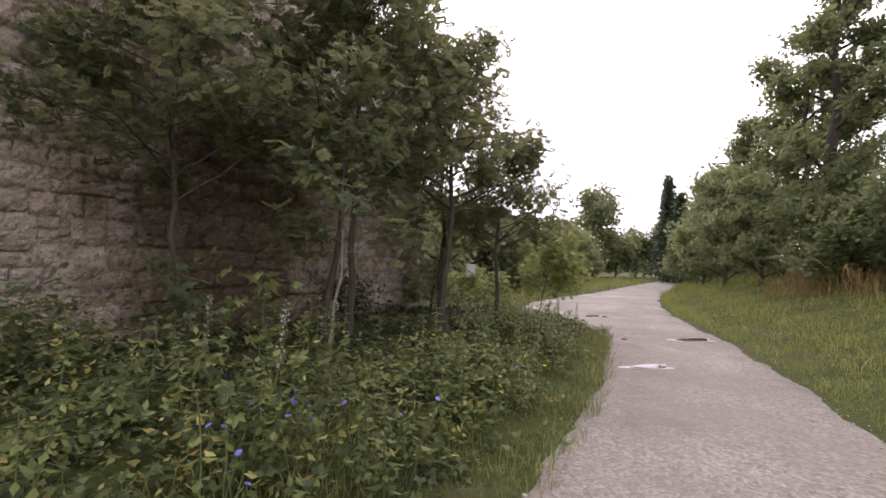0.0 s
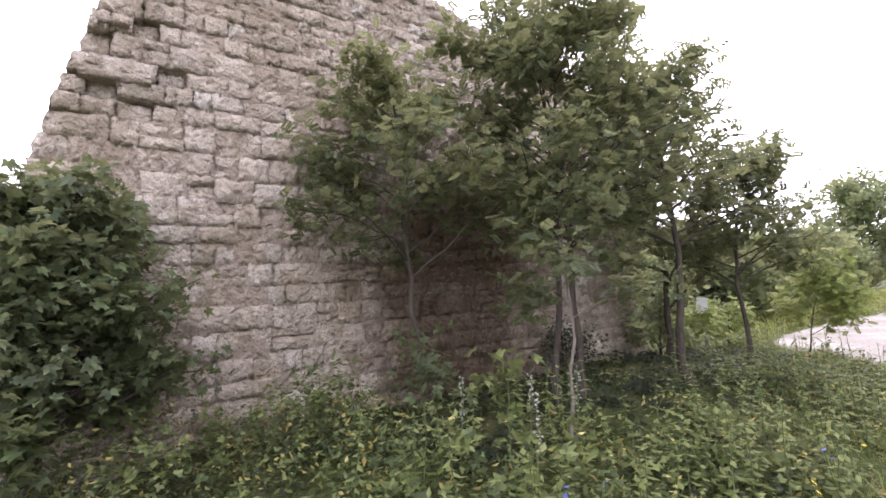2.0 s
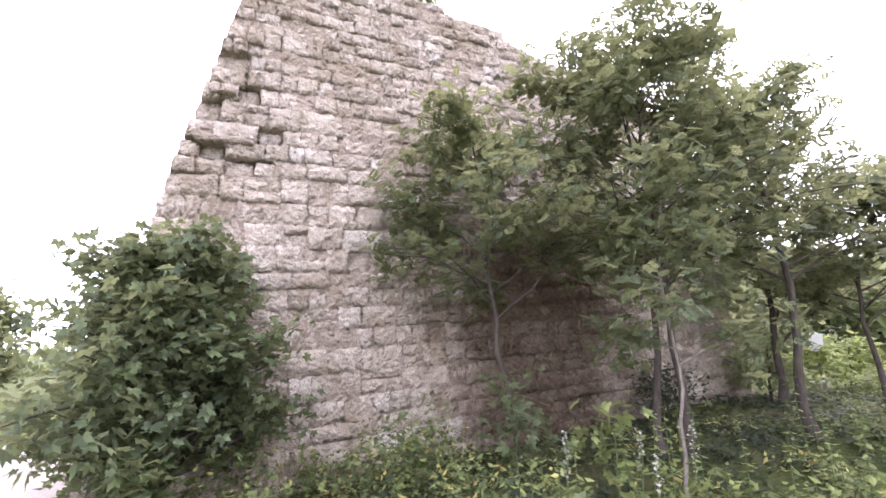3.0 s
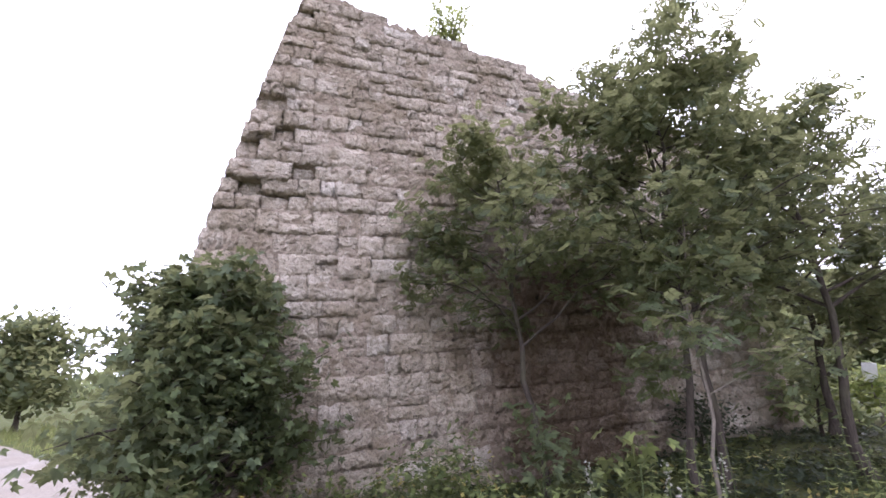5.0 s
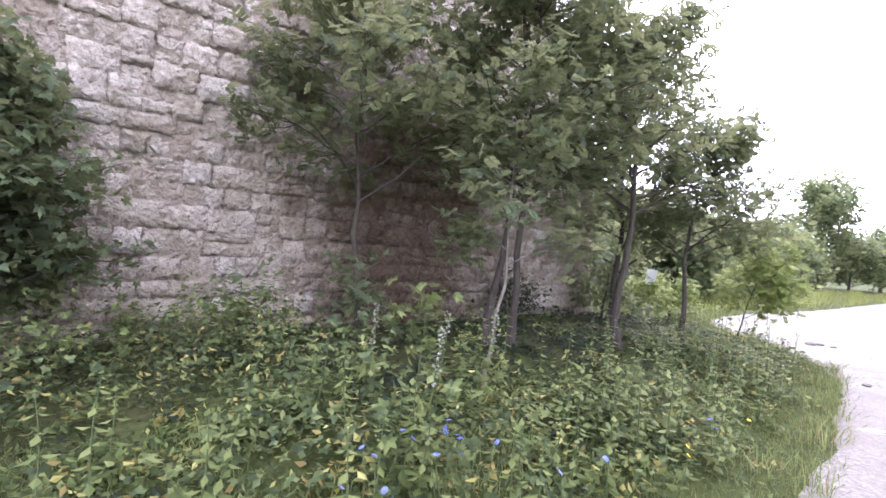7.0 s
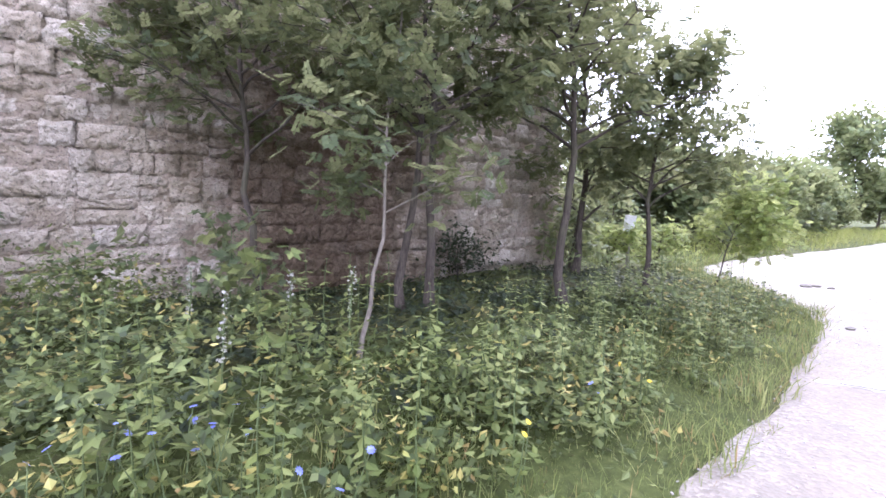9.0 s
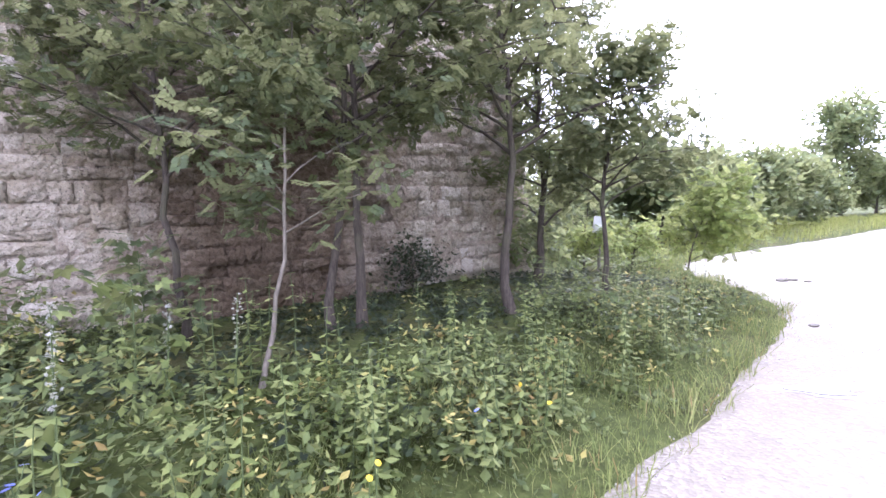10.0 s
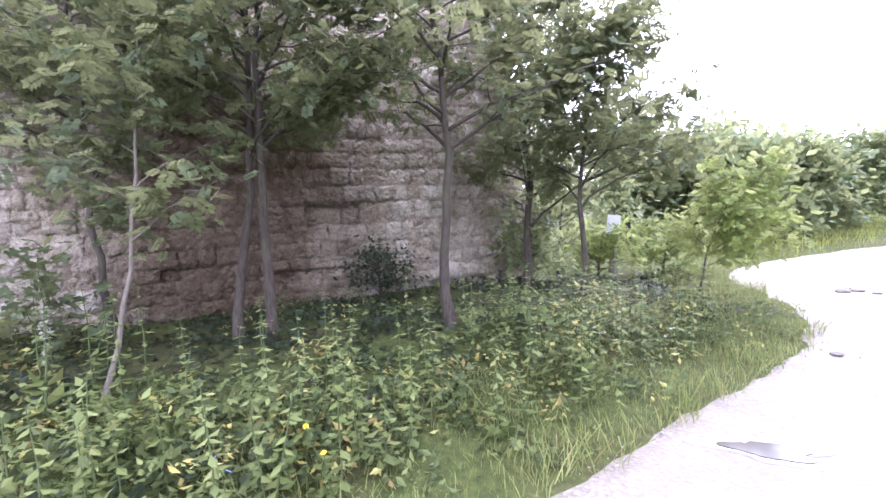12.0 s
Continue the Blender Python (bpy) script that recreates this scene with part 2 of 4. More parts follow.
def tube(points, radii, sides=8):
    """Arrays of a tapered tube along points."""
    pts, rad = np.asarray(points, float), np.asarray(radii, float)
    n = len(pts)
    tang = np.gradient(pts, axis=0)
    tang /= np.linalg.norm(tang, axis=1)[:, None] + 1e-9
    ref = np.where(np.abs(tang[:, 2:3]) > 0.9, [[1.0, 0, 0]], [[0, 0, 1.0]])
    u = np.cross(tang, ref)
    u /= np.linalg.norm(u, axis=1)[:, None] + 1e-9
    v = np.cross(tang, u)
    a = np.linspace(0, 2 * np.pi, sides, endpoint=False)
    ring = pts[:, None] + rad[:, None, None] * (np.cos(a)[None, :, None] * u[:, None] + np.sin(a)[None, :, None] * v[:, None])
    i, j = np.meshgrid(np.arange(n - 1), np.arange(sides), indexing="ij")
    k = (j + 1) % sides
    f = np.stack([i * sides + j, i * sides + k, (i + 1) * sides + k, (i + 1) * sides + j], -1).reshape(-1, 4)
    return ring.reshape(-1, 3), f


def join(parts):
    vs, fs, at = [], [], 0
    for v, f in parts:
        vs.append(v)
        fs.append(np.asarray(f) + at)
        at += len(v)
    return np.concatenate(vs), np.concatenate(fs)


def turns(rng, n, droop=0.3, spread=0.6):
    """n turns: a leaf's own y axis points outward in any direction, tilted down by droop."""
    az = rng.uniform(0, 2 * np.pi, n)
    tilt = rng.normal(-droop, spread, n)
    roll = rng.normal(0, 0.5, n)
    y = np.stack([np.cos(az) * np.cos(tilt), np.sin(az) * np.cos(tilt), np.sin(tilt)], -1)
    x = np.stack([-np.sin(az), np.cos(az), 0 * az], -1)
    z = np.cross(x, y)
    x2 = x * np.cos(roll)[:, None] + z * np.sin(roll)[:, None]
    z2 = z * np.cos(roll)[:, None] - x * np.sin(roll)[:, None]
    return np.stack([x2, y, z2], 1)


def scatter(template, places, rots, sizes):
    """Copies of a template (verts, faces) at places, turned and sized, as one pair of arrays."""
    tv, tf = np.asarray(template[0], float), np.asarray(template[1], int)
    v = np.einsum("vk,nkj->nvj", tv, rots) * np.asarray(sizes)[:, None, None] + np.asarray(places)[:, None]
    f = tf[None] + (np.arange(len(places)) * len(tv))[:, None, None]
    return v.reshape(-1, 3), f.reshape(-1, tf.shape[1])


def leaflet(base, direction, length, width):
    d = np.asarray(direction, float)
    side = np.array([-d[1], d[0], 0.0])
    b = np.asarray(base, float)
    return [b, b + d * length * 0.45 + side * width + (0, 0, -0.03), b + d * length, b + d * length * 0.45 - side * width + (0, 0, -0.03)]


def pinnate(pairs=4):
    """A feathered leaf, 1 long, of paired leaflets."""
    v, f = [], []
    for i in range(pairs):
        y = 0.2 + 0.6 * i / (pairs - 1)
        for sgn in (-1, 1):
            f.append([len(v) + k for k in range(4)])
            v += leaflet((0, y, -0.12 * y * y), (0.85 * sgn, 0.5, 0), 0.4, 0.13)
    f.append([len(v) + k for k in range(4)])
    v += leaflet((0, 0.8, -0.1), (0, 1, 0), 0.4, 0.13)
    return np.array(v), np.array(f)


def maple():
    """A lobed leaf, 1 long, of five pointed lobes."""
    v, f = [], []
    for ang, ln in ((0, 1.0), (0.85, 0.8), (-0.85, 0.8), (1.75, 0.5), (-1.75, 0.5)):
        f.append([len(v) + k for k in range(4)])
        v += leaflet((0, 0.08, 0.03), (math.sin(ang), math.cos(ang), 0), ln, 0.22)
    return np.array(v), np.array(f)


def oval():
    """A pointed oval leaf, 1 long, folded along its rib."""
    v = [(0, 0, 0), (0.26, 0.42, 0.07), (0, 1, -0.06), (0, 0.45, -0.02), (-0.26, 0.42, 0.07)]
    return np.array(v), np.array([[0, 1, 2, 3], [0, 3, 2, 4]])


def three():
    """A bramble leaf of three ovals."""
    v, f = [], []
    for ang, ln in ((0, 1.0), (1.25, 0.8), (-1.25, 0.8)):
        f.append([len(v) + k for k in range(4)])
        v += leaflet((0, 0.2, 0), (math.sin(ang), math.cos(ang), 0), ln * 0.8, 0.25)
    return np.array(v), np.array(f)


def clump():
    """Five loose leaves, for crowns further off."""
    r = np.random.default_rng(7)
    v, f = [], []
    for i in range(5):
        a = r.uniform(0, 6.28)
        f.append([len(v) + k for k in range(4)])
        v += leaflet(r.normal(0, 0.35, 3), (math.cos(a), math.sin(a), r.normal(0, 0.4)), 0.6, 0.2)
    return np.array(v), np.array(f)


def blade():
    """A bent blade of grass, 1 high."""
    v = [(-0.02, 0, 0), (0.02, 0, 0), (0.017, 0.12, 0.55), (-0.017, 0.12, 0.55), (0.0, 0.38, 0.95), (0.0, 0.40, 0.93)]
    return np.array(v), np.array([[0, 1, 2, 3], [3, 2, 4, 5]])


# ---------------------------------------------------------------- ground
PATH_L = [(-25.0, 4.6), (-15.0, 4.0), (-10.8, 3.75), (-9.2, 3.1), (-7.9, 2.3), (-6.6, 1.5), (-4.5, 0.85), (-2.0, 0.95), (-0.7, 1.5), (0.05, 2.15), (0.55, 2.8), (1.1, 3.85), (1.75, 5.2),
          (2.35, 6.5), (2.85, 7.85), (3.2, 9.1), (3.3, 10.3), (2.95, 11.7), (2.5, 12.8), (2.4, 13.9)]
PATH_FAR = [(2.55, 15.0), (3.1, 16.3), (4.1, 18.1), (5.5, 20.3), (8.6, 24.9), (15.5, 36.5), (24.0, 50.5)]
PATH_R = [(27.0, 49.5), (18.0, 34.5), (12.4, 25.5), (8.7, 18.2), (6.75, 13.3), (5.35, 8.4), (4.55, 6.1), (3.95, 4.55), (3.4, 3.0), (2.85, 1.9),
          (1.5, -1.4), (-1.5, -3.0), (-5.0, -2.6), (-9.0, -1.9), (-15.0, -1.4), (-25.0, -0.6)]


def smooth_line(pts, steps=6):
    p = np.array([pts[0], *pts, pts[-1]], float)
    out = []
    for i in range(1, len(p) - 2):
        for t in np.linspace(0, 1, steps, endpoint=False):
            a, b, c, d = p[i - 1], p[i], p[i + 1], p[i + 2]
            out.append(0.5 * (2 * b + (c - a) * t + (2 * a - 5 * b + 4 * c - d) * t * t + (3 * b - a - 3 * c + d) * t ** 3))
    out.append(p[-2])
    return np.array(out)


TRACK = np.concatenate([smooth_line(PATH_L), smooth_line(PATH_FAR), smooth_line(PATH_R)])


def inside(x, y, poly=TRACK):
    x, y = np.asarray(x, float), np.asarray(y, float)
    hit = np.zeros(x.shape, bool)
    for (x0, y0), (x1, y1) in zip(poly, np.roll(poly, -1, 0)):
        with np.errstate(divide="ignore", invalid="ignore"):
            hit ^= ((y0 > y) != (y1 > y)) & (x < (x1 - x0) * (y - y0) / (y1 - y0) + x0)
    return hit


def edge_distance(x, y, poly=TRACK):
    x, y = np.asarray(x, float), np.asarray(y, float)
    best = np.full(x.shape, 1e9)
    for (x0, y0), (x1, y1) in zip(poly, np.roll(poly, -1, 0)):
        dx, dy = x1 - x0, y1 - y0
        t = np.clip(((x - x0) * dx + (y - y0) * dy) / (dx * dx + dy * dy + 1e-9), 0, 1)
        best = np.minimum(best, np.hypot(x - x0 - t * dx, y - y0 - t * dy))
    return best


def step01(a):
    a = np.clip(a, 0, 1)
    return a * a * (3 - 2 * a)


def right_side(x, y):
    """How far a place lies to the right of the track's right edge (negative: on its other side)."""
    xr = np.interp(y, [-1.4, 1.9, 3.0, 4.55, 6.1, 8.4, 13.3, 18.2, 25.5, 34.5, 49.5, 90], [1.5, 2.85, 3.4, 3.95, 4.55, 5.35, 6.75, 8.7, 12.4, 18.0, 27.0, 48])
    return (np.asarray(x) - xr) * 0.88


def height(x, y):
    """The lie of the land."""
    x, y = np.asarray(x, float), np.asarray(y, float)
    d = np.where(inside(x, y), 0, edge_distance(x, y))
    s = (x - WALL_C[0]) * WALL_D[0] + (y - WALL_C[1]) * WALL_D[1]
    mound = 0.3 * step01((d - 0.2) / 2.2) * step01((s + 6.0) / 4.0) * step01((13 - y) / 4) * step01((6 - x) / 3)
    r = right_side(x, y)
    bank = 1.75 * step01(r / 6.5) * step01((70 - y) / 40) * step01((y + 14) / 8) * step01(r / 0.7)
    rough = 0.05 * np.sin(1.9 * x + 0.7 * y) * np.sin(1.3 * y - 0.4 * x) * step01(d / 1.0)
    return mound + bank + rough + 0.03 * step01(d / 0.25)


def axis(lo, hi, fine_lo, fine_hi, step):
    far1 = fine_lo - np.geomspace(step, fine_lo - lo, 22)[::-1]
    far2 = fine_hi + np.geomspace(step, hi - fine_hi, 22)
    return np.concatenate([far1, np.arange(fine_lo, fine_hi + step / 2, step), far2])


gx, gy = axis(-900, 900, -16, 18, 0.25), axis(-600, 1500, -6, 30, 0.25)
GX, GY = np.meshgrid(gx, gy, indexing="ij")
GZ = height(GX.ravel(), GY.ravel()).reshape(GX.shape)
GZ = np.where(inside(GX.ravel(), GY.ravel()).reshape(GX.shape) & (edge_distance(GX.ravel(), GY.ravel()).reshape(GX.shape) > 0.3), -0.06, GZ)
ii, jj = np.meshgrid(np.arange(len(gx) - 1), np.arange(len(gy) - 1), indexing="ij")
W = len(gy)
F = np.stack([ii * W + jj, (ii + 1) * W + jj, (ii + 1) * W + jj + 1, ii * W + jj + 1], -1).reshape(-1, 4)
ground = new("ground", mesh_np("ground", np.stack([GX, GY, GZ], -1).reshape(-1, 3), F, M_GROUND, True))
tagged(ground, "grassy earth with a bank rising beside the track", "ground", kind="structure")


def track_surface():
    """The gravel track as a sheet with ruts, a ragged edge and a shallow crown."""
    step = 0.14
    xs, ys = np.arange(-25, 28, step), np.arange(-4, 53, step)
    X, Y = np.meshgrid(xs, ys, indexing="ij")
    r = np.random.default_rng(3)
    wob = 0.035 * np.sin(1.1 * X + 1.7 * Y) + 0.03 * np.sin(5.3 * Y - 3.1 * X) + r.normal(0, 0.022, X.shape)
    d = edge_distance(X.ravel(), Y.ravel()).reshape(X.shape)
    ins = inside(X.ravel(), Y.ravel()).reshape(X.shape)
    sd = np.where(ins, d, -d) + wob
    Z = 0.045 * step01((sd + 0.25) / 0.5) + 0.006 * np.sin(0.9 * X + 0.5 * Y) * np.sin(0.7 * Y) + r.normal(0, 0.003, X.shape) - 0.02
    keep = sd > -0.35
    Z = np.where(sd < 0.05, Z - 0.06 * step01((0.05 - sd) / 0.3), Z)
    idx = -np.ones(X.shape, int)
    idx[keep] = np.arange(keep.sum())
    q = np.stack([idx[:-1, :-1], idx[1:, :-1], idx[1:, 1:], idx[:-1, 1:]], -1).reshape(-1, 4)
    q = q[(q >= 0).all(1)]
    ob = new("road", mesh_np("road", np.stack([X[keep], Y[keep], Z[keep]], -1), q, M_GRAVEL, True))
    tagged(ob, "pale worn gravel track with ragged grassy edges", "track", kind="structure")


track_surface()


def disc(cx, cy, rx, ry, turn, z, seed, n=28, jag=0.18):
    r = np.random.default_rng(seed)
    a = np.linspace(0, 2 * np.pi, n, endpoint=False)
    k = 1 + jag * np.sin(3 * a + r.uniform(0, 6)) + jag * 0.6 * np.sin(5 * a + r.uniform(0, 6)) + r.normal(0, 0.04, n)
    x, y = rx * k * np.cos(a), ry * k * np.sin(a)
    c, s = math.cos(turn), math.sin(turn)
    return np.stack([cx + x * c - y * s, cy + x * s + y * c, np.full(n, z)], -1)


def puddle(cx, cy, rx, ry, turn, seed, label):
    ob = thing("puddle", label, "puddle", (cx, cy, 0.03))
    for name, k, z0, mat, jag in (("mud_rim", 1.4, 0.006, M_MUD, 0.3), ("water", 1.0, 0.012, M_WATER, 0.16)):
        rim = disc(0, 0, rx * k, ry * k, turn, z0, seed, 36, jag)
        bm = bmesh.new()
        top = [bm.verts.new(p) for p in rim]
        low = [bm.verts.new((p[0] * 1.04, p[1] * 1.04, p[2] - 0.03)) for p in rim]
        mid = bm.verts.new((0, 0, z0))
        for q in range(len(top)):
            w = (q + 1) % len(top)
            bm.faces.new((mid, top[q], top[w]))
            bm.faces.new((top[q], low[q], low[w], top[w]))
        part(name, bm, mat, ob)


puddle(2.8, 6.15, 0.23, 0.1, 0.2, 5, "small brown puddle with a wet pale mud rim")
puddle(4.75, 8.6, 0.34, 0.14, 0.35, 9, "shallow puddle in the gravel track")


# ---------------------------------------------------------------- tower
LEFT_EDGE = ([-0.4, 0.4, 3.3, 4.1, 5.0, 5.9, 6.65, 7.4, 7.7], [-5.02, -4.9, -4.35, -4.15, -3.88, -3.62, -3.4, -3.05, -2.95])
RIGHT_EDGE = ([-0.4, 2.4, 7.6], [5.35, 5.2, 4.7])


def left_edge(z):
    return float(np.interp(z, *LEFT_EDGE))


def right_edge(z):
    return float(np.interp(z, *RIGHT_EDGE))


def top_edge(s):
    return float(np.interp(s, [-3.1, -2.9, -2.5, -2.2, -1.3, -0.43, -0.15, -0.12, 0.2, 0.9, 3.0, 5.4], [7.44, 7.42, 7.3, 7.16, 7.05, 6.95, 6.8, 6.92, 6.86, 6.65, 6.2, 5.8]))


tower = thing("ruined_tower", "ruined battered tower of weathered pale limestone rubble", "tower", (*on_wall(0), 0))
WALL_TURN = math.atan2(WALL_D[1], WALL_D[0])
tower.rotation_euler = (0, 0, WALL_TURN)          # own x along the face, own y into the wall


HOLES = [(-3.46, 4.94, 0.17, 0.12), (-3.83, 4.68, 0.17, 0.1), (-3.5, 3.98, 0.24, 0.1), (-3.85, 4.1, 0.16, 0.07), (-3.12, 4.25, 0.16, 0.09), (-3.15, 6.83, 0.12, 0.06), (-3.65, 5.26, 0.13, 0.06), (1.9, 1.45, 0.3, 0.12), (-0.2, 0.9, 0.14, 0.1)]


def tower_core():
    """The mortared body behind the facing stones, with thickness and a broken top."""
    r = np.random.default_rng(2)
    cols, lines = 190, 130
    front = []
    for j in range(lines):
        k = j / (lines - 1)
        a, b = left_edge(7.3 * k), right_edge(7.3 * k)
        for i in range(cols):
            s_mid = a + (b - a) * i / (cols - 1)
            z = -0.5 + (top_edge(s_mid) - 0.06 + 0.5 + (r.normal(0, 0.03) if j == lines - 1 else 0)) * k
            deep = 0.2 if 2.3 < s_mid < 4.8 and z < 0.6 else 0.13 if any(abs(s_mid - p) < c + 0.1 and abs(z - q) < d + 0.1 for p, q, c, d in HOLES) else 0.0
            lump = 0.036 * noise.noise((s_mid * 2.6, 3.1, z * 3.4)) + 0.022 * noise.noise((s_mid * 7.0, 8.7, z * 9.0))
            front.append((s_mid, BATTER * z - 0.022 + deep + lump + r.normal(0, 0.006), z))
    f = np.array(front)
    b = f.copy()
    b[:, 1] = 4.5
    n = lines * cols
    ring = np.concatenate([f, b])
    J, I = np.meshgrid(np.arange(lines - 1), np.arange(cols - 1), indexing="ij")
    A = (J * cols + I).ravel()
    faces = [np.stack([A, A + 1, A + cols + 1, A + cols], -1), np.stack([n + A + 1, n + A, n + A + cols, n + A + cols + 1], -1)]
    for i in (0, cols - 1):
        a = np.arange(lines - 1) * cols + i
        faces.append(np.stack([a, a + cols, n + a + cols, n + a], -1))
    a = (lines - 1) * cols + np.arange(cols - 1)
    faces.append(np.stack([a, a + 1, n + a + 1, n + a], -1))
    child("core", mesh_np("core", ring, np.concatenate(faces), M_MORTAR), tower, "rough lime mortar and rubble fill")


tower_core()


def block_shape(seed, nx=6, nz=4):
    """A rough-faced stone: its front bulges towards -y, edges rounded; 1 x 1 x 1 about the middle of its bed."""
    r = np.random.default_rng(seed)
    v, f = [], []
    for k in range(nz + 1):
        for i in range(nx + 1):
            x, z = i / nx - 0.5, k / nz - 0.5
            rim = max(abs(x), abs(z)) > 0.49
            y = (-0.35 if rim else -0.46) + r.normal(0, 0.085)
            x2 = x + r.normal(0, 0.028)
            z2 = z + r.normal(0, 0.045)
            v.append((x2, y, z2))
    W1 = nx + 1
    for k in range(nz):
        for i in range(nx):
            a = k * W1 + i
            f.append([a, a + 1, a + W1 + 1, a + W1])
    rim = [i for i in range(W1)] + [k * W1 + nx for k in range(1, nz + 1)] + [nz * W1 + i for i in range(nx - 1, -1, -1)] + [k * W1 for k in range(nz - 1, 0, -1)]
    base = len(v)
    for a in rim:
        v.append((v[a][0], 0.5, v[a][2]))
    for q in range(len(rim)):
        w = (q + 1) % len(rim)
        f.append([rim[w], rim[q], base + q, base + w])
    return np.array(v), np.array(f)


BLOCKS = [block_shape(s) for s in range(16)]


def tower_stones():
    """Courses of uneven blocks over the whole face; some are missing near the broken corner."""
    r = np.random.default_rng(11)
    blocks, z = [], -0.35
    while z < 7.4:
        small = z > 4.6
        h = r.uniform(0.13, 0.23) if small else r.uniform(0.16, 0.31)
        zm = z + h / 2
        s, end = left_edge(zm) - r.uniform(0, 0.02), right_edge(zm)
        while s < end:
            w = r.choice([r.uniform(0.13, 0.3), r.uniform(0.25, 0.6)]) * (0.85 if small else 1.0) * (0.8 if s > 2.5 else 1.0)
            w = min(max(w, 0.9 * h), end - s + 0.05)
            sm = s + w / 2
            slope = 0.025 * math.sin(zm * 2.0 + 0.8 * sm) + 0.02 * math.sin(2.1 * sm + zm * 5)
            if zm + h / 2 < top_edge(sm) + r.uniform(-0.02, 0.08) and w > 0.1:
                gone = any(abs(sm - a) < c and abs(zm - b) < d + 0.02 for a, b, c, d in HOLES)
                if 2.4 < sm < 4.7 and zm < 0.56:
                    gone = True
                    blocks.append((sm, zm + slope, w, h, -0.19))
                elif gone:
                    blocks.append((sm, zm + slope, w, h, -0.1))
                else:
                    if h > 0.25 and r.random() < 0.22:
                        hh = h * r.uniform(0.4, 0.6)
                        blocks.append((sm, z + hh / 2 + slope, w, hh, r.normal(0, 0.012)))
                        blocks.append((sm, z + hh + (h - hh) / 2 + slope, w, h - hh, r.normal(0, 0.012)))
                    else:
                        blocks.append((sm, zm + slope, w, h, r.normal(0, 0.014)))
            s += w
        z += h
    near = [b for b in blocks if b[1] < 3.6 and left_edge(b[1]) + 0.45 < b[0] < 1.9][:300]
    chosen = set(near)
    meshes = [mesh_np("stone", v, f, M_STONE, True) for v, f in BLOCKS]
    for sm, zm, w, h, out in near:
        ob = child("stone", meshes[r.integers(16)], tower)
        ob.location = (sm, BATTER * zm + 0.03 - out, zm)
        ob.scale = (w - 0.008, 0.155 + r.uniform(-0.035, 0.06), h - 0.01)
        ob.rotation_euler = (r.normal(0, 0.03), r.normal(0, 0.022), r.normal(0, 0.02))
    rest = []
    for sm, zm, w, h, out in blocks:
        if (sm, zm, w, h, out) in chosen:
            continue
        v, f = BLOCKS[r.integers(16)]
        a = r.normal(0, 0.022)
        p = v * (w - 0.008, 0.155 + r.uniform(-0.035, 0.06), h - 0.01)
        x, zz = p[:, 0] * math.cos(a) - p[:, 2] * math.sin(a), p[:, 0] * math.sin(a) + p[:, 2] * math.cos(a)
        x = np.array([max(q, left_edge(zz_ + zm) + e - sm) for q, zz_, e in zip(x, zz, r.uniform(-0.012, 0.02, len(x)))])
        rest.append((np.stack([x + sm, p[:, 1] + BATTER * zm + 0.03 - out, zz + zm], -1), f))
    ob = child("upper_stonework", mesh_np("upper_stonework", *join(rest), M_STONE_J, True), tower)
    ob["kind"] = "stuff"
    # a stone ledge that juts out over the largest gap
    for sm, zm, w, h in ((-3.68, 4.2, 0.6, 0.1), (-3.72, 4.82, 0.28, 0.08)):
        lg = child("ledge_stone", meshes[3], tower)
        lg.location, lg.scale = (sm, BATTER * zm - 0.02, zm), (w, 0.19, h)


tower_stones()


# ---------------------------------------------------------------- trees
def bent(rng, a, b, n=8, sway=0.06, sag=0.0):
    """A slightly crooked line from a to b."""
    a, b = np.asarray(a, float), np.asarray(b, float)
    t = np.linspace(0, 1, n)[:, None]
    ln = np.linalg.norm(b - a)
    off = np.cumsum(rng.normal(0, sway * ln / n, (n, 3)), 0)
    off -= off[0] + t * (off[-1] - off[0])
    p = a + (b - a) * t + off
    p[:, 2] += sag * ln * np.sin(np.pi * t[:, 0])
    return p


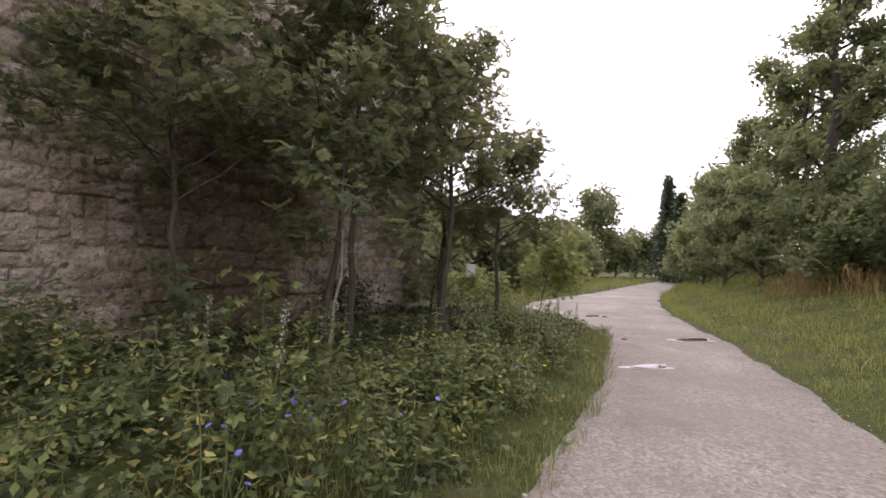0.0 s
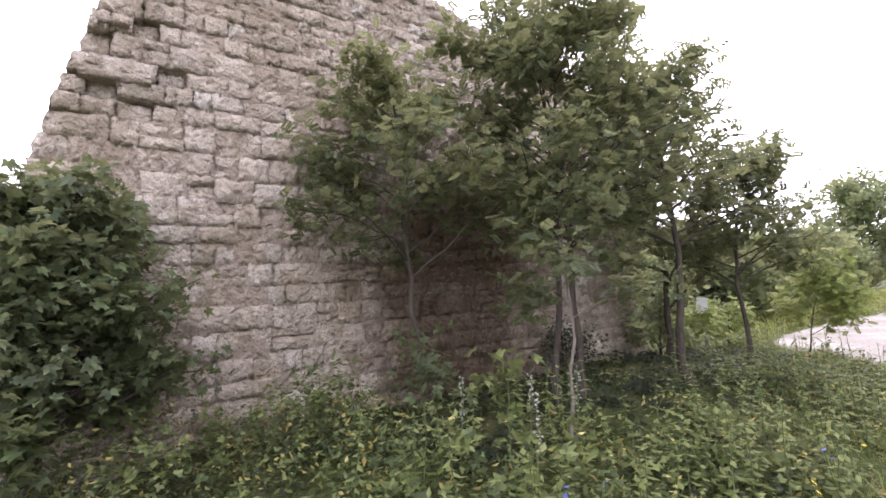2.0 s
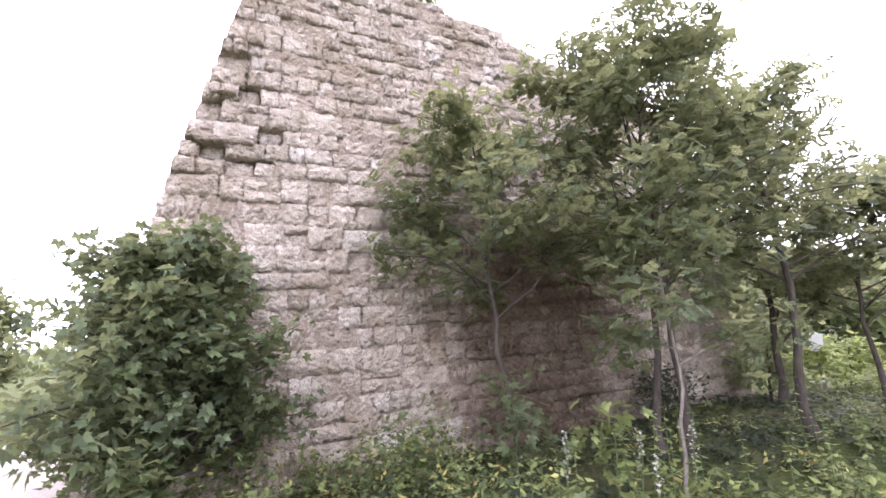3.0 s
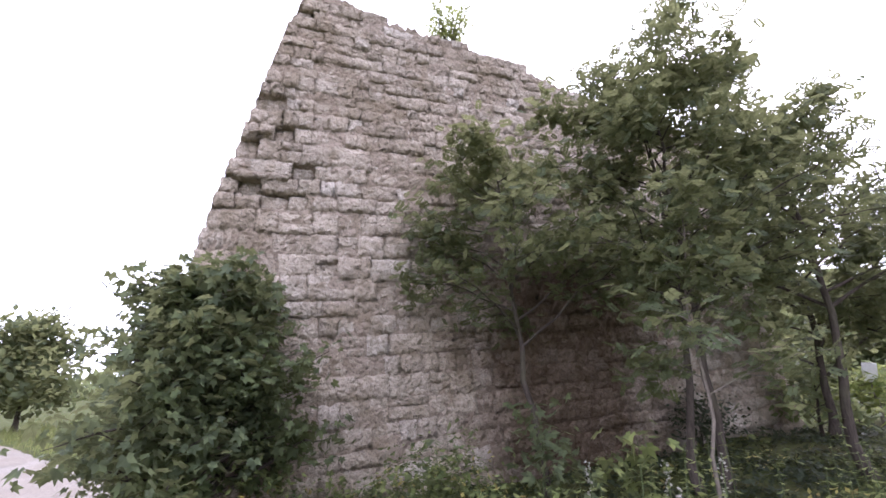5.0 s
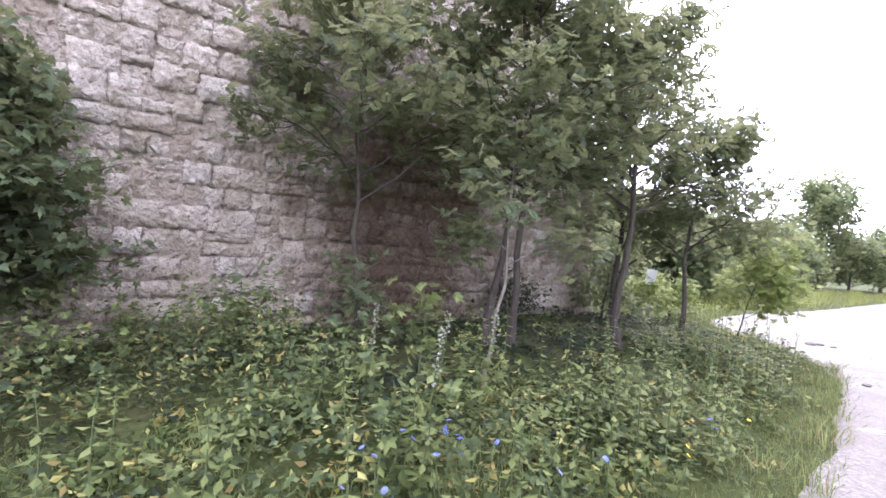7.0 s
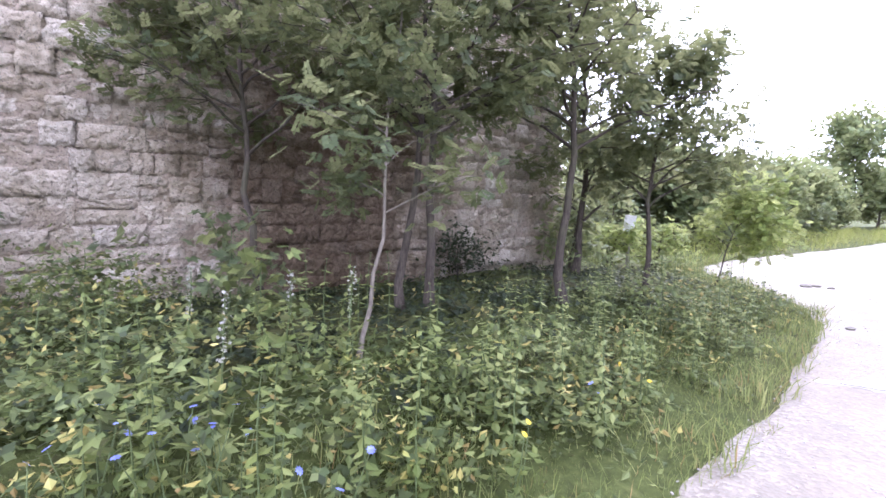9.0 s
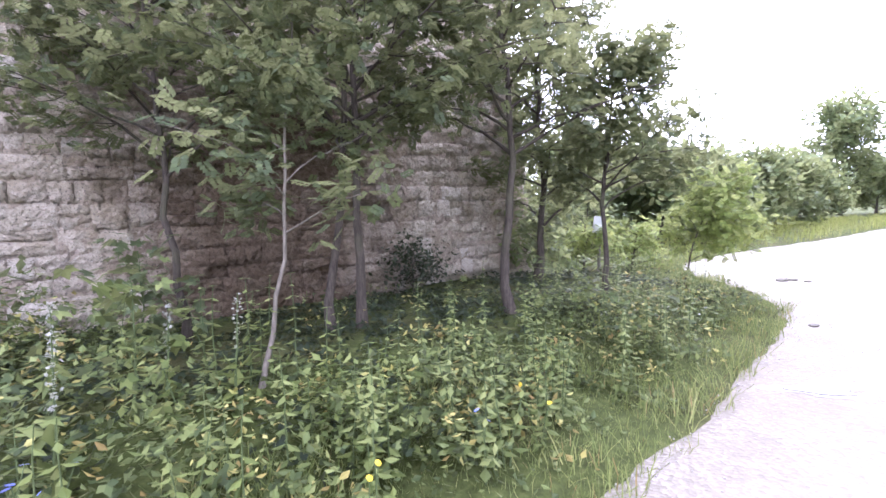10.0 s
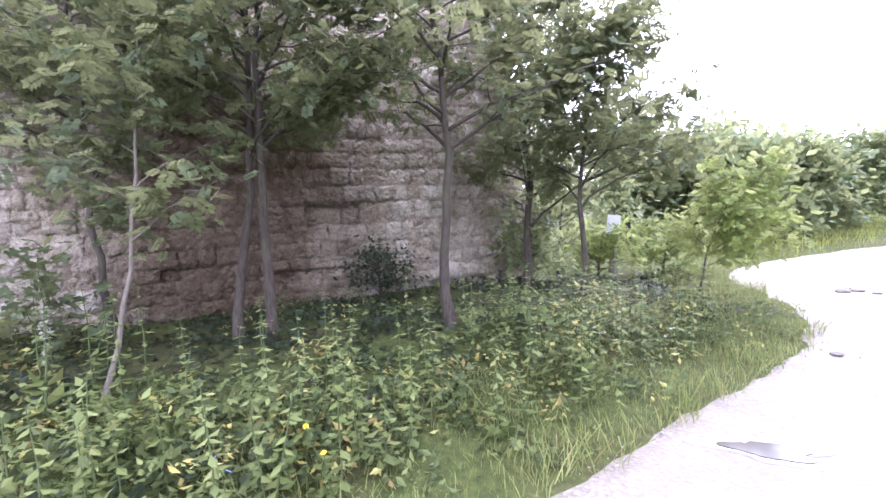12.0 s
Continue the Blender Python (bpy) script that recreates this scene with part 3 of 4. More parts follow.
def tree(place, tall, lean, trunk_r, crown_lo, reach, limbs, leaves, leaf, size, mats, seed, label, forks=(), category="tree", group="", bias=(0, 0), name="tree", droop=0.35, top_taper=0.6, low_thin=1.0):
    """A tapered trunk with limbs, twigs and a crown of separate leaves."""
    rng = np.random.default_rng(seed)
    x, y = place
    z0 = float(height(np.array([x]), np.array([y]))[0]) - 0.05
    ob = thing(name, label, category, (x, y, z0), group)
    bark, leafmat = mats
    tip = np.array([lean[0], lean[1], tall])
    line = bent(rng, (0, 0, 0), tip, 14, 0.10)
    k = np.linspace(0, 1, 14)
    v, f = tube(line, trunk_r * (1.0 - 0.82 * k) * (1 + 0.5 * np.exp(-k * 18)), 9)
    child("trunk", mesh_np("trunk", v, f, bark, True), ob)
    spots = []
    starts = [(fz, faz, fl) for fz, faz, fl in forks]
    for i in range(limbs):
        hz = crown_lo + (tall * 0.97 - crown_lo) * (i + rng.uniform(0, 1)) / limbs
        starts.append((hz, i * 2.4 + rng.uniform(-0.5, 0.5), None))
    for hz, az, ln in starts:
        u = (hz - crown_lo) / max(tall - crown_lo, 0.1)
        base = np.array([np.interp(hz, line[:, 2], line[:, q]) for q in range(3)])
        ln = ln or reach * (1 - top_taper * max(u, 0)) * rng.uniform(0.65, 1.1)
        up = rng.uniform(0.25, 0.75)
        end = base + np.array([math.cos(az) * ln + bias[0] * ln, math.sin(az) * ln + bias[1] * ln, ln * up])
        bl = bent(rng, base, end, 7, 0.14, 0.05)
        rad = trunk_r * (0.42 - 0.25 * min(max(u, 0), 1))
        tubes, twigs = [tube(bl, rad * np.linspace(1, 0.22, 7), 6)], []
        spots += [bl[q] for q in range(3, 7)]
        for q in range(rng.integers(3, 5)):
            st = bl[rng.integers(2, 7)]
            a2 = az + rng.uniform(-1.4, 1.4)
            l2 = ln * rng.uniform(0.3, 0.55)
            tw = bent(rng, st, st + np.array([math.cos(a2) * l2, math.sin(a2) * l2, l2 * rng.uniform(-0.2, 0.6)]), 5, 0.14)
            twigs.append(tube(tw, rad * 0.4 * np.linspace(1, 0.25, 5), 4))
            spots += [tw[p] for p in range(1, 5)]
        if leaf is PIN:
            limb = child("branch", mesh_np("branch", *tubes[0], bark, True), ob)
            for tw in twigs:
                child("twig", mesh_np("twig", *tw, bark, True), limb)
        else:
            child("branch", mesh_np("branch", *join(tubes + twigs), bark, True), ob)
    spots = np.array(spots)
    weight = low_thin + (1 - low_thin) * np.clip((spots[:, 2] - crown_lo) / max(tall - crown_lo, 0.1), 0, 1)
    weight *= rng.uniform(0.25, 1.0, len(spots))
    pick = spots[rng.choice(len(spots), leaves, p=weight / weight.sum())]
    loose = max(size * 0.75, 0.12)
    pos = pick + np.clip(rng.normal(0, loose, (leaves, 3)), -loose * 1.7, loose * 1.7)
    v, f = scatter(leaf, pos, turns(rng, leaves, droop, 0.45), size * rng.uniform(0.6, 1.25, leaves))
    child("crown", mesh_np("crown", v, f, leafmat), ob)
    return ob


PIN, MAP, OVAL, THREE, CLUMP, BLADE = pinnate(), maple(), oval(), three(), clump(), blade()
ASH = (M_BARK, M_ASH)
G = "young trees in front of the tower"
tree((-2.83, 4.94), 4.3, (-0.2, -0.1), 0.042, 1.6, 1.25, 22, 3300, PIN, 0.13, ASH, 21, "young ash tree close against the tower wall", group=G, bias=(0.08, -0.12), low_thin=0.8, top_taper=0.45)
tree((-1.05, 4.17), 3.1, (0.15, 0.45), 0.02, 1.0, 0.8, 12, 1000, PIN, 0.13, (M_PALEBARK, M_ASH), 22, "slim pale-barked sapling leaning among undergrowth", group=G, low_thin=0.9)
tree((-1.36, 5.42), 4.9, (0.2, 0.4), 0.045, 1.7, 1.35, 24, 3500, PIN, 0.13, ASH, 23, "slender ash tree with a forked trunk in undergrowth", group=G, forks=((1.9, 2.0, 1.5),), low_thin=0.45, top_taper=0.4)
tree((-1.13, 5.62), 4.95, (0.1, 0.1), 0.048, 1.8, 1.4, 26, 4400, PIN, 0.13, ASH, 24, "slender ash tree with a curved base and grey bark", group=G, forks=((1.95, 2.6, 1.6), (2.1, 0.2, 1.4)), low_thin=0.45, top_taper=0.4)
tree((0.07, 6.98), 4.65, (-0.1, -0.05), 0.056, 2.0, 1.1, 22, 2700, PIN, 0.13, ASH, 25, "tall straight ash tree with grey bark and forked limbs", group=G, forks=((1.9, 2.7, 1.4), (1.9, 0.3, 1.3)), low_thin=0.3, top_taper=0.45)
tree((-0.1, 9.3), 5.0, (0.1, 0.1), 0.06, 0.9, 1.25, 26, 4600, PIN, 0.14, ASH, 26, "leafy ash tree behind the others", group=G, low_thin=0.5)
tree((1.02, 8.49), 3.5, (0.2, 0.05), 0.042, 1.25, 1.05, 22, 3000, PIN, 0.13, ASH, 27, "short dark-trunked tree near the track verge", group=G, bias=(0.25, 0.1), low_thin=0.7)
tree((2.1, 10.1), 1.8, (0.45, 0.1), 0.016, 0.5, 0.8, 18, 1500, PIN, 0.13, (M_BARK, M_BRIGHT), 29, "low bright green tree drooping over the verge", group=G, bias=(0.35, 0.1), low_thin=0.8)

# the maple bush that hides the tower's corner
tree((-4.98, 2.08), 2.6, (0.0, 0.05), 0.07, 0.42, 0.98, 48, 9500, MAP, 0.095, (M_BARK, M_MAPLE), 31, "dense rounded maple bush against the tower corner", category="bush", name="maple_bush", top_taper=0.52, droop=0.5)


def far_tree(place, tall, width, lo, leaves, size, mats, seed, label, category="tree", name="tree", group=""):
    return tree(place, tall, (0.2, 0.1), 0.02 * tall + 0.03, lo, width, max(12, int(tall * 2.2)), leaves, CLUMP, size, mats, seed, label, category=category, name=name, group=group, top_taper=0.55)


FAR, BRI = (M_BARK, M_FAR), (M_BARK, M_BRIGHT)
far_tree((19.4, 58.6), 10.5, 3.6, 2.5, 1500, 0.75, FAR, 41, "lone rounded tree beside the far track")
rb = random.Random(5)
for i, (px, py, tall, w) in enumerate([(11.2, 13.0, 9.0, 1.8), (12.4, 15.6, 7.2, 2.2), (13.8, 19.0, 6.2, 2.3), (15.8, 23.5, 6.2, 2.4), (17.6, 28.5, 6.4, 2.5), (20.5, 34.0, 7.0, 2.6), (24.0, 40.0, 7.0, 2.6), (28.0, 47.0, 8.0, 2.8), (33, 56, 8.5, 3.0), (11.8, 6.0, 8.0, 2.4), (11.0, 1.5, 8.0, 2.4)]):
    far_tree((px, py), tall, w, 1.2, 3000 if py < 24 else 1600, 0.27 if py < 24 else 0.55, FAR, 50 + i, "leafy tree on the grassy bank", group="trees along the bank")
for i, (px, py, tall, w) in enumerate([(11.0, 12.6, 2.4, 1.4), (11.6, 16.6, 2.6, 1.5), (13.0, 21.0, 2.8, 1.6), (14.8, 26.0, 3.0, 1.7), (17.6, 31.5, 3.2, 1.8), (10.3, 9.6, 2.2, 1.3), (10.2, 11.4, 2.0, 1.2), (21.5, 39, 3.4, 2.0), (10.6, 4.6, 2.0, 1.3)]):
    far_tree((px, py), tall, w, 0.2, 1500 if py < 24 else 800, 0.25 if py < 24 else 0.4, FAR, 70 + i, "dense shrub at the top of the bank", "shrub", "shrub", "shrubs along the bank")


def conifer(place, tall, wide, seed):
    rng = np.random.default_rng(seed)
    x, y = place
    ob = thing("conifer", "dark pointed conifer beyond the track", "tree", (x, y, float(height(np.array([x]), np.array([y]))[0]) - 0.05), "far conifers")
    v, f = tube(bent(rng, (0, 0, 0), (0, 0, tall), 8, 0.02), 0.16 * np.linspace(1, 0.1, 8), 8)
    child("trunk", mesh_np("trunk", v, f, M_BARK, True), ob)
    n = 1300
    u = rng.uniform(0, 1, n) ** 0.8
    lay = np.round(u * 16) / 16 + rng.normal(0, 0.012, n)
    rr = wide * (1 - lay) * rng.uniform(0.25, 1.05, n)
    a = rng.uniform(0, 6.283, n)
    pos = np.stack([rr * np.cos(a), rr * np.sin(a), 0.5 + lay * (tall - 0.4) - rr * 0.25], -1)
    v, f = scatter(CLUMP, pos, turns(rng, n, 0.5, 0.2), rng.uniform(0.35, 0.6, n))
    child("crown", mesh_np("crown", v, f, M_CONIFER), ob)


for i, (px, py, h) in enumerate([(23.0, 46.5, 10.0), (24.5, 50.0, 11.0), (22.4, 43.0, 8.0)]):
    conifer((px, py), h, 1.9, 90 + i)

# shrubs and trees past the fork of the track
for i, (px, py, tall, w, m) in enumerate([(2.2, 21.5, 3.0, 2.0, FAR), (4.2, 25.5, 3.0, 2.0, FAR), (6.8, 31.0, 3.4, 2.2, FAR), (9.4, 37.0, 3.6, 2.4, FAR), (-1.0, 21.0, 3.8, 2.2, FAR), (1.0, 24.0, 3.6, 2.2, FAR),
                                          (13.0, 46.0, 3.6, 2.6, FAR), (-5.0, 21.5, 6.5, 2.8, FAR), (16.0, 54.0, 4.0, 2.6, FAR), (23.5, 62.0, 4.5, 2.8, FAR), (27.5, 65.0, 5.5, 3.0, FAR), (31.0, 64.0, 6.0, 3.0, FAR), (-9.0, 24.0, 7.0, 3.0, FAR)]):
    far_tree((px, py), tall, w, 0.3, 1100, 0.4 + 0.005 * py, m, 110 + i, "broad leafy shrub beside the fork of the track", "shrub", "shrub", "shrubs past the fork")
for i, (px, py, tall, w, m) in enumerate([(-0.75, 12.6, 2.6, 1.0, FAR), (0.2, 13.3, 2.2, 1.0, FAR), (-1.6, 13.6, 3.4, 1.4, FAR), (0.35, 11.6, 1.0, 0.7, BRI), (-0.25, 9.7, 1.1, 0.7, FAR), (1.3, 13.0, 1.0, 0.8, BRI)]):
    tree((px, py), tall, (0.1, 0.1), 0.03, 0.15, w, 14, 700, OVAL, 0.16, m, 160 + i, "leafy shrub by the tower's far corner", category="shrub", name="shrub", group="shrubs at the tower's end")
# beyond the track on the other side of the tower
for i, (px, py, tall, w) in enumerate([(-30, -4.5, 6.0, 3.0), (-31.0, 6.0, 4.6, 1.9), (-28.5, -2.0, 6.0, 3.0), (-33, 14, 7, 3.4), (-30, -8, 7, 3.4)]):
    far_tree((px, py), tall, w, 0.5, 1300, 0.6, ASH, 130 + i, "rounded tree across the meadow", group="trees across the meadow")


# ---------------------------------------------------------------- undergrowth
def sample(rng, n, box, keep):
    x, y = rng.uniform(box[0], box[1], n), rng.uniform(box[2], box[3], n)
    k = keep(x, y)
    return x[k], y[k]


def wall_front(x, y):
    """How far a place lies in front of the tower's face."""
    return -((x - WALL_C[0]) * WALL_N[0] + (y - WALL_C[1]) * WALL_N[1])


def in_patch(x, y):
    """The overgrown patch between the track and the tower."""
    s = (x - WALL_C[0]) * WALL_D[0] + (y - WALL_C[1]) * WALL_D[1]
    front = (wall_front(x, y) > 0.1) | (s < -5.05) | (s > 5.45)
    return ~inside(x, y) & front & (right_side(x, y) < -0.5) & (y < 17) & (x > -9) & (edge_distance(x, y) > 0.05)


def plants(name, label, centres, per, box, keep, leaf, mat, size, tall, spread, seed, droop=0.15, shady=False):
    """Weeds as separate bushy stems, tall out in the light and thin in the shade by the wall."""
    rng = np.random.default_rng(seed)
    x, y = sample(rng, centres, box, keep)
    s = (x - WALL_C[0]) * WALL_D[0] + (y - WALL_C[1]) * WALL_D[1]
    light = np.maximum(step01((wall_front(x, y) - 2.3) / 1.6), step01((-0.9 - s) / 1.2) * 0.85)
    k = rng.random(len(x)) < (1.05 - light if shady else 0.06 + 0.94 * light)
    k &= rng.random(len(x)) < 0.12 + step01((edge_distance(x, y) - 0.25) / 0.75)
    x, y, light = x[k], y[k], light[k]
    ed = np.clip(edge_distance(x, y) / 1.1, 0.25, 1.0)
    lump = 0.68 + 0.62 * np.sin(1.7 * x + 0.6 * np.sin(2.3 * y)) * np.sin(1.9 * y + 0.9 * np.sin(1.4 * x))
    tops = tall * (0.35 + 0.65 * light) * ed * lump * rng.uniform(0.55, 1.35, len(x))
    i = np.repeat(np.arange(len(x)), per)
    u = np.sqrt(rng.uniform(0.02, 1, len(i)))
    a, rr = rng.uniform(0, 6.283, len(i)), spread * np.sqrt(rng.random(len(i))) * (0.5 + 0.5 * u)
    px, py = x[i] + rr * np.cos(a), y[i] + rr * np.sin(a)
    front = wall_front(px, py) > 0.12
    i, u, px, py = i[front], u[front], px[front], py[front]
    z = height(px, py) + tops[i] * u
    v, f = scatter(leaf, np.stack([px, py, z], -1), turns(rng, len(i), droop, 0.5), size * rng.uniform(0.5, 1.4, len(i)))
    tagged(new(name, mesh_np(name, v, f, mat)), label, "undergrowth", kind="stuff")


BOX = (-9, 4, 0.8, 17)
plants("bramble_thicket", "tangled green bramble leaves covering the ground", 3400, 16, BOX, in_patch, THREE, M_BRAMBLE, 0.066, 0.55, 0.22, 201)
plants("herb_layer", "mixed weeds and nettles with yellow-green leaves", 5200, 20, BOX, in_patch, OVAL, M_HERB, 0.058, 0.72, 0.14, 202)
plants("ground_cover", "low leafy cover between the taller weeds", 5200, 14, BOX, in_patch, OVAL, M_BRAMBLE, 0.06, 0.22, 0.25, 205)
# leaves below the trees, coloured dark to stand for the shade there
plants("shaded_carpet", "low dark leaves below the trees, darkened in colour for shade", 3600, 16, BOX, in_patch, THREE, M_DARK_SHADED, 0.06, 0.3, 0.25, 206, shady=True)
plants("broad_herbs", "broad-leaved herbs among the weeds", 900, 12, BOX, in_patch, MAP, M_HERB, 0.072, 0.66, 0.16, 203)
plants("yellowing_weeds", "yellowing and brown leaves scattered through the weeds", 1700, 8, (-9, 4, 0.8, 9), in_patch, OVAL, M_YELLOW, 0.06, 0.55, 0.16, 204)


def grass(name, label, n, box, keep, mat, tall, seed, weight=None):
    rng = np.random.default_rng(seed)
    x, y = sample(rng, n, box, keep)
    z = height(x, y) - 0.02
    az = rng.uniform(0, 6.283, len(x))
    c, s, o = np.cos(az), np.sin(az), np.zeros(len(x))
    lean = rng.normal(0, 0.45, len(x))
    rot = np.stack([np.stack([c, s, o], -1), np.stack([-s, c, o], -1), np.stack([-s * lean, c * lean, o + 1], -1)], 1)
    v, f = scatter(BLADE, np.stack([x, y, z], -1), rot, tall * rng.uniform(0.4, 1.3, len(x)) * (0.75 + 0.4 * np.sin(2.3 * x + 1.7 * y) * np.sin(3.1 * y - 1.3 * x)))
    ob = new(name, mesh_np(name, v, f, mat))
    tagged(ob, label, "grass", kind="stuff")


def verge(x, y):
    d = edge_distance(x, y)
    rag = 0.09 + 0.11 * np.sin(4.1 * x + 2.0 * y) * np.sin(5.3 * y - 1.1 * x)
    return (~inside(x, y) | (d < rag)) & (d < 1.1 + 2 * rag) & (right_side(x, y) < -0.5) & (wall_front(x, y) > 0)


def bank_near(x, y):
    r = right_side(x, y)
    return ~inside(x, y) & (r > 0.05) & (r < 8)


grass("verge_grass", "long green grass along the track's edge", 130000, (-9, 4, 0.5, 18), verge, M_GRASS, 0.19, 211)
grass("dry_grass", "straw-coloured blades mixed into the verge", 9000, (-9, 4, 0.5, 18), verge, M_DRY, 0.17, 218)
plants("verge_weeds", "small clover and plantain leaves in the verge", 1300, 10, (-9, 4, 0.5, 18), verge, OVAL, M_HERB, 0.05, 0.16, 0.2, 219)
grass("bank_grass", "bright grass on the sloping bank", 110000, (2, 16, -2, 22), bank_near, M_BANKGRASS, 0.2, 212)
grass("bank_grass", "bright grass on the sloping bank", 60000, (8, 34, 18, 55), bank_near, M_BANKGRASS, 0.42, 213)
grass("meadow_grass", "meadow grass past the fork of the track", 50000, (-12, 22, 15, 50), lambda x, y: ~inside(x, y) & (right_side(x, y) < -1) & (y > 15.5), M_BANKGRASS, 0.4, 214)
grass("meadow_grass", "meadow grass across the track behind the tower", 50000, (-32, -9, -8, 14), lambda x, y: ~inside(x, y) & (x < -9.5), M_GRASS, 0.35, 215)


# ---------------------------------------------------------------- small things
def z_at(x, y):
    return float(height(np.array([x]), np.array([y]))[0])


M_BLUE = leaf_material("blue_petal", (0.11, 0.12, 0.46), (0.17, 0.2, 0.62), (0.3, 0.34, 0.78), 0.3)
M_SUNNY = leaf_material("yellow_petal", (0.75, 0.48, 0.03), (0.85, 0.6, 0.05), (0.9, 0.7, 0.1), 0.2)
M_WHITE = leaf_material("white_petal", (0.25, 0.24, 0.23), (0.36, 0.34, 0.34), (0.46, 0.44, 0.44), 0.3)


def star(petals, wide):
    v, f = [], []
    for i in range(petals):
        a = 6.283 * i / petals
        f.append([len(v) + k for k in range(4)])
        v += leaflet((0, 0, 0.0), (math.cos(a), math.sin(a), 0.12), 1.0, wide)
    return np.array(v), np.array(f)


def flower_plant(name, place, tall, blooms, size, mat, seed, label, petals=9):
    """A branching stem with a few small leaves and open flowers."""
    rng = np.random.default_rng(seed)
    ob = thing(name, label, "flower", (*place, z_at(*place)), "flowers in the weeds")
    stems, tips = [], []
    for i in range(blooms):
        a = rng.uniform(0, 6.283)
        end = np.array([math.cos(a) * tall * rng.uniform(0.1, 0.4), math.sin(a) * tall * rng.uniform(0.1, 0.4), tall * rng.uniform(0.7, 1.0)])
        stems.append(tube(bent(rng, (0, 0, -0.03), end, 6, 0.12), np.linspace(0.005, 0.002, 6), 5))
        tips.append(end)
    child("stem", mesh_np("stem", *join(stems), M_STEM, True), ob)
    n = 10
    pos = np.array(tips)[rng.integers(0, blooms, n)] * rng.uniform(0.2, 0.7, (n, 1))
    child("foliage", mesh_np("foliage", *scatter(OVAL, pos, turns(rng, n), rng.uniform(0.05, 0.1, n)), M_HERB), ob)
    bloom = star(petals, 0.3)
    for t in tips:
        r = turns(rng, 1, 0.0, 0.4)
        child("bloom", mesh_np("bloom", *scatter(bloom, [t], r, [size]), mat), ob)


for i, (x, y, h, k) in enumerate([(-1.03, 2.31, 0.58, 4), (-0.9, 2.02, 0.55, 3), (-0.74, 2.46, 0.6, 4), (-0.68, 2.6, 0.6, 4), (-0.63, 2.62, 0.56, 3), (-0.17, 2.66, 0.55, 3), (-0.94, 1.94, 0.5, 3), (0.75, 4.1, 0.42, 2)]):
    flower_plant("chicory", (x, y), h, k, 0.02, M_BLUE, 300 + i, "wild chicory with pale blue flowers among weeds")
for i, (x, y) in enumerate([(0.39, 3.36), (0.9, 4.5)]):
    flower_plant("hawkweed", (x, y), 0.45, 2, 0.018, M_SUNNY, 320 + i, "yellow wild flower on a thin stem", 12)


for i, (x, y) in enumerate([(1.13, 6.58), (1.31, 7.21), (1.78, 7.18), (2.03, 7.46), (1.5, 6.9), (1.62, 7.6)]):
    flower_plant("white_campion", (x, y), 0.36, 6, 0.016, M_WHITE, 330 + i, "low weed with small whitish flowers near the verge", 5)


def spike_plant(place, tall, seed):
    rng = np.random.default_rng(seed)
    ob = thing("mullein", "tall plant with a whitish flower spike", "flower", (*place, z_at(*place)), "flower spikes in the weeds")
    v, f = tube(bent(rng, (0, 0, -0.03), (0.05, 0.03, tall), 8, 0.05), np.linspace(0.01, 0.003, 8), 6)
    child("stem", mesh_np("stem", v, f, M_STEM, True), ob)
    n = 16
    u = rng.uniform(0.05, 0.5, n)
    pos = np.stack([0.05 * u, 0.03 * u, tall * u], -1)
    child("foliage", mesh_np("foliage", *scatter(OVAL, pos, turns(rng, n, 0.1), rng.uniform(0.1, 0.2, n)), M_HERB), ob)
    n = 46
    u = rng.uniform(0.55, 1.0, n)
    pos = np.stack([0.05 * u, 0.03 * u, tall * u], -1) + rng.normal(0, 0.012, (n, 3))
    child("flower_spike", mesh_np("flower_spike", *scatter(star(5, 0.35), pos, turns(rng, n), np.full(n, 0.013)), M_WHITE), ob)["kind"] = "stuff"


for i, (x, y, h) in enumerate([(-1.06, 2.9, 0.85), (-1.69, 3.2, 0.72), (-1.28, 3.62, 0.72), (-0.95, 3.86, 0.8)]):
    spike_plant((x, y), h, 340 + i)

# saplings and a dark shrub at the tower's foot
tree((-1.42, 3.52), 0.92, (0.05, 0.0), 0.01, 0.35, 0.24, 8, 60, MAP, 0.1, (M_STEM, M_HERB), 351, "bright green maple sapling at the tower's foot", category="sapling", name="sapling", group="saplings")
tree((-2.55, 4.3), 1.0, (0.05, 0.0), 0.012, 0.2, 0.4, 9, 120, MAP, 0.12, (M_STEM, M_MAPLE), 352, "low maple sapling in the weeds", category="sapling", name="sapling", group="saplings")
tree((-3.2, 3.5), 0.8, (0.0, 0.0), 0.012, 0.15, 0.4, 9, 130, OVAL, 0.11, (M_STEM, M_MAPLE), 353, "leafy sapling near the tower wall", category="sapling", name="sapling", group="saplings")
dx, dy = on_wall(2.4, 0.35)
tree((dx, dy), 0.7, (0.0, 0.0), 0.015, 0.1, 0.6, 16, 800, OVAL, 0.085, (M_BARK, M_DARK_SHADED), 354, "dark low shrub against the tower's base", category="shrub", name="dark_shrub")


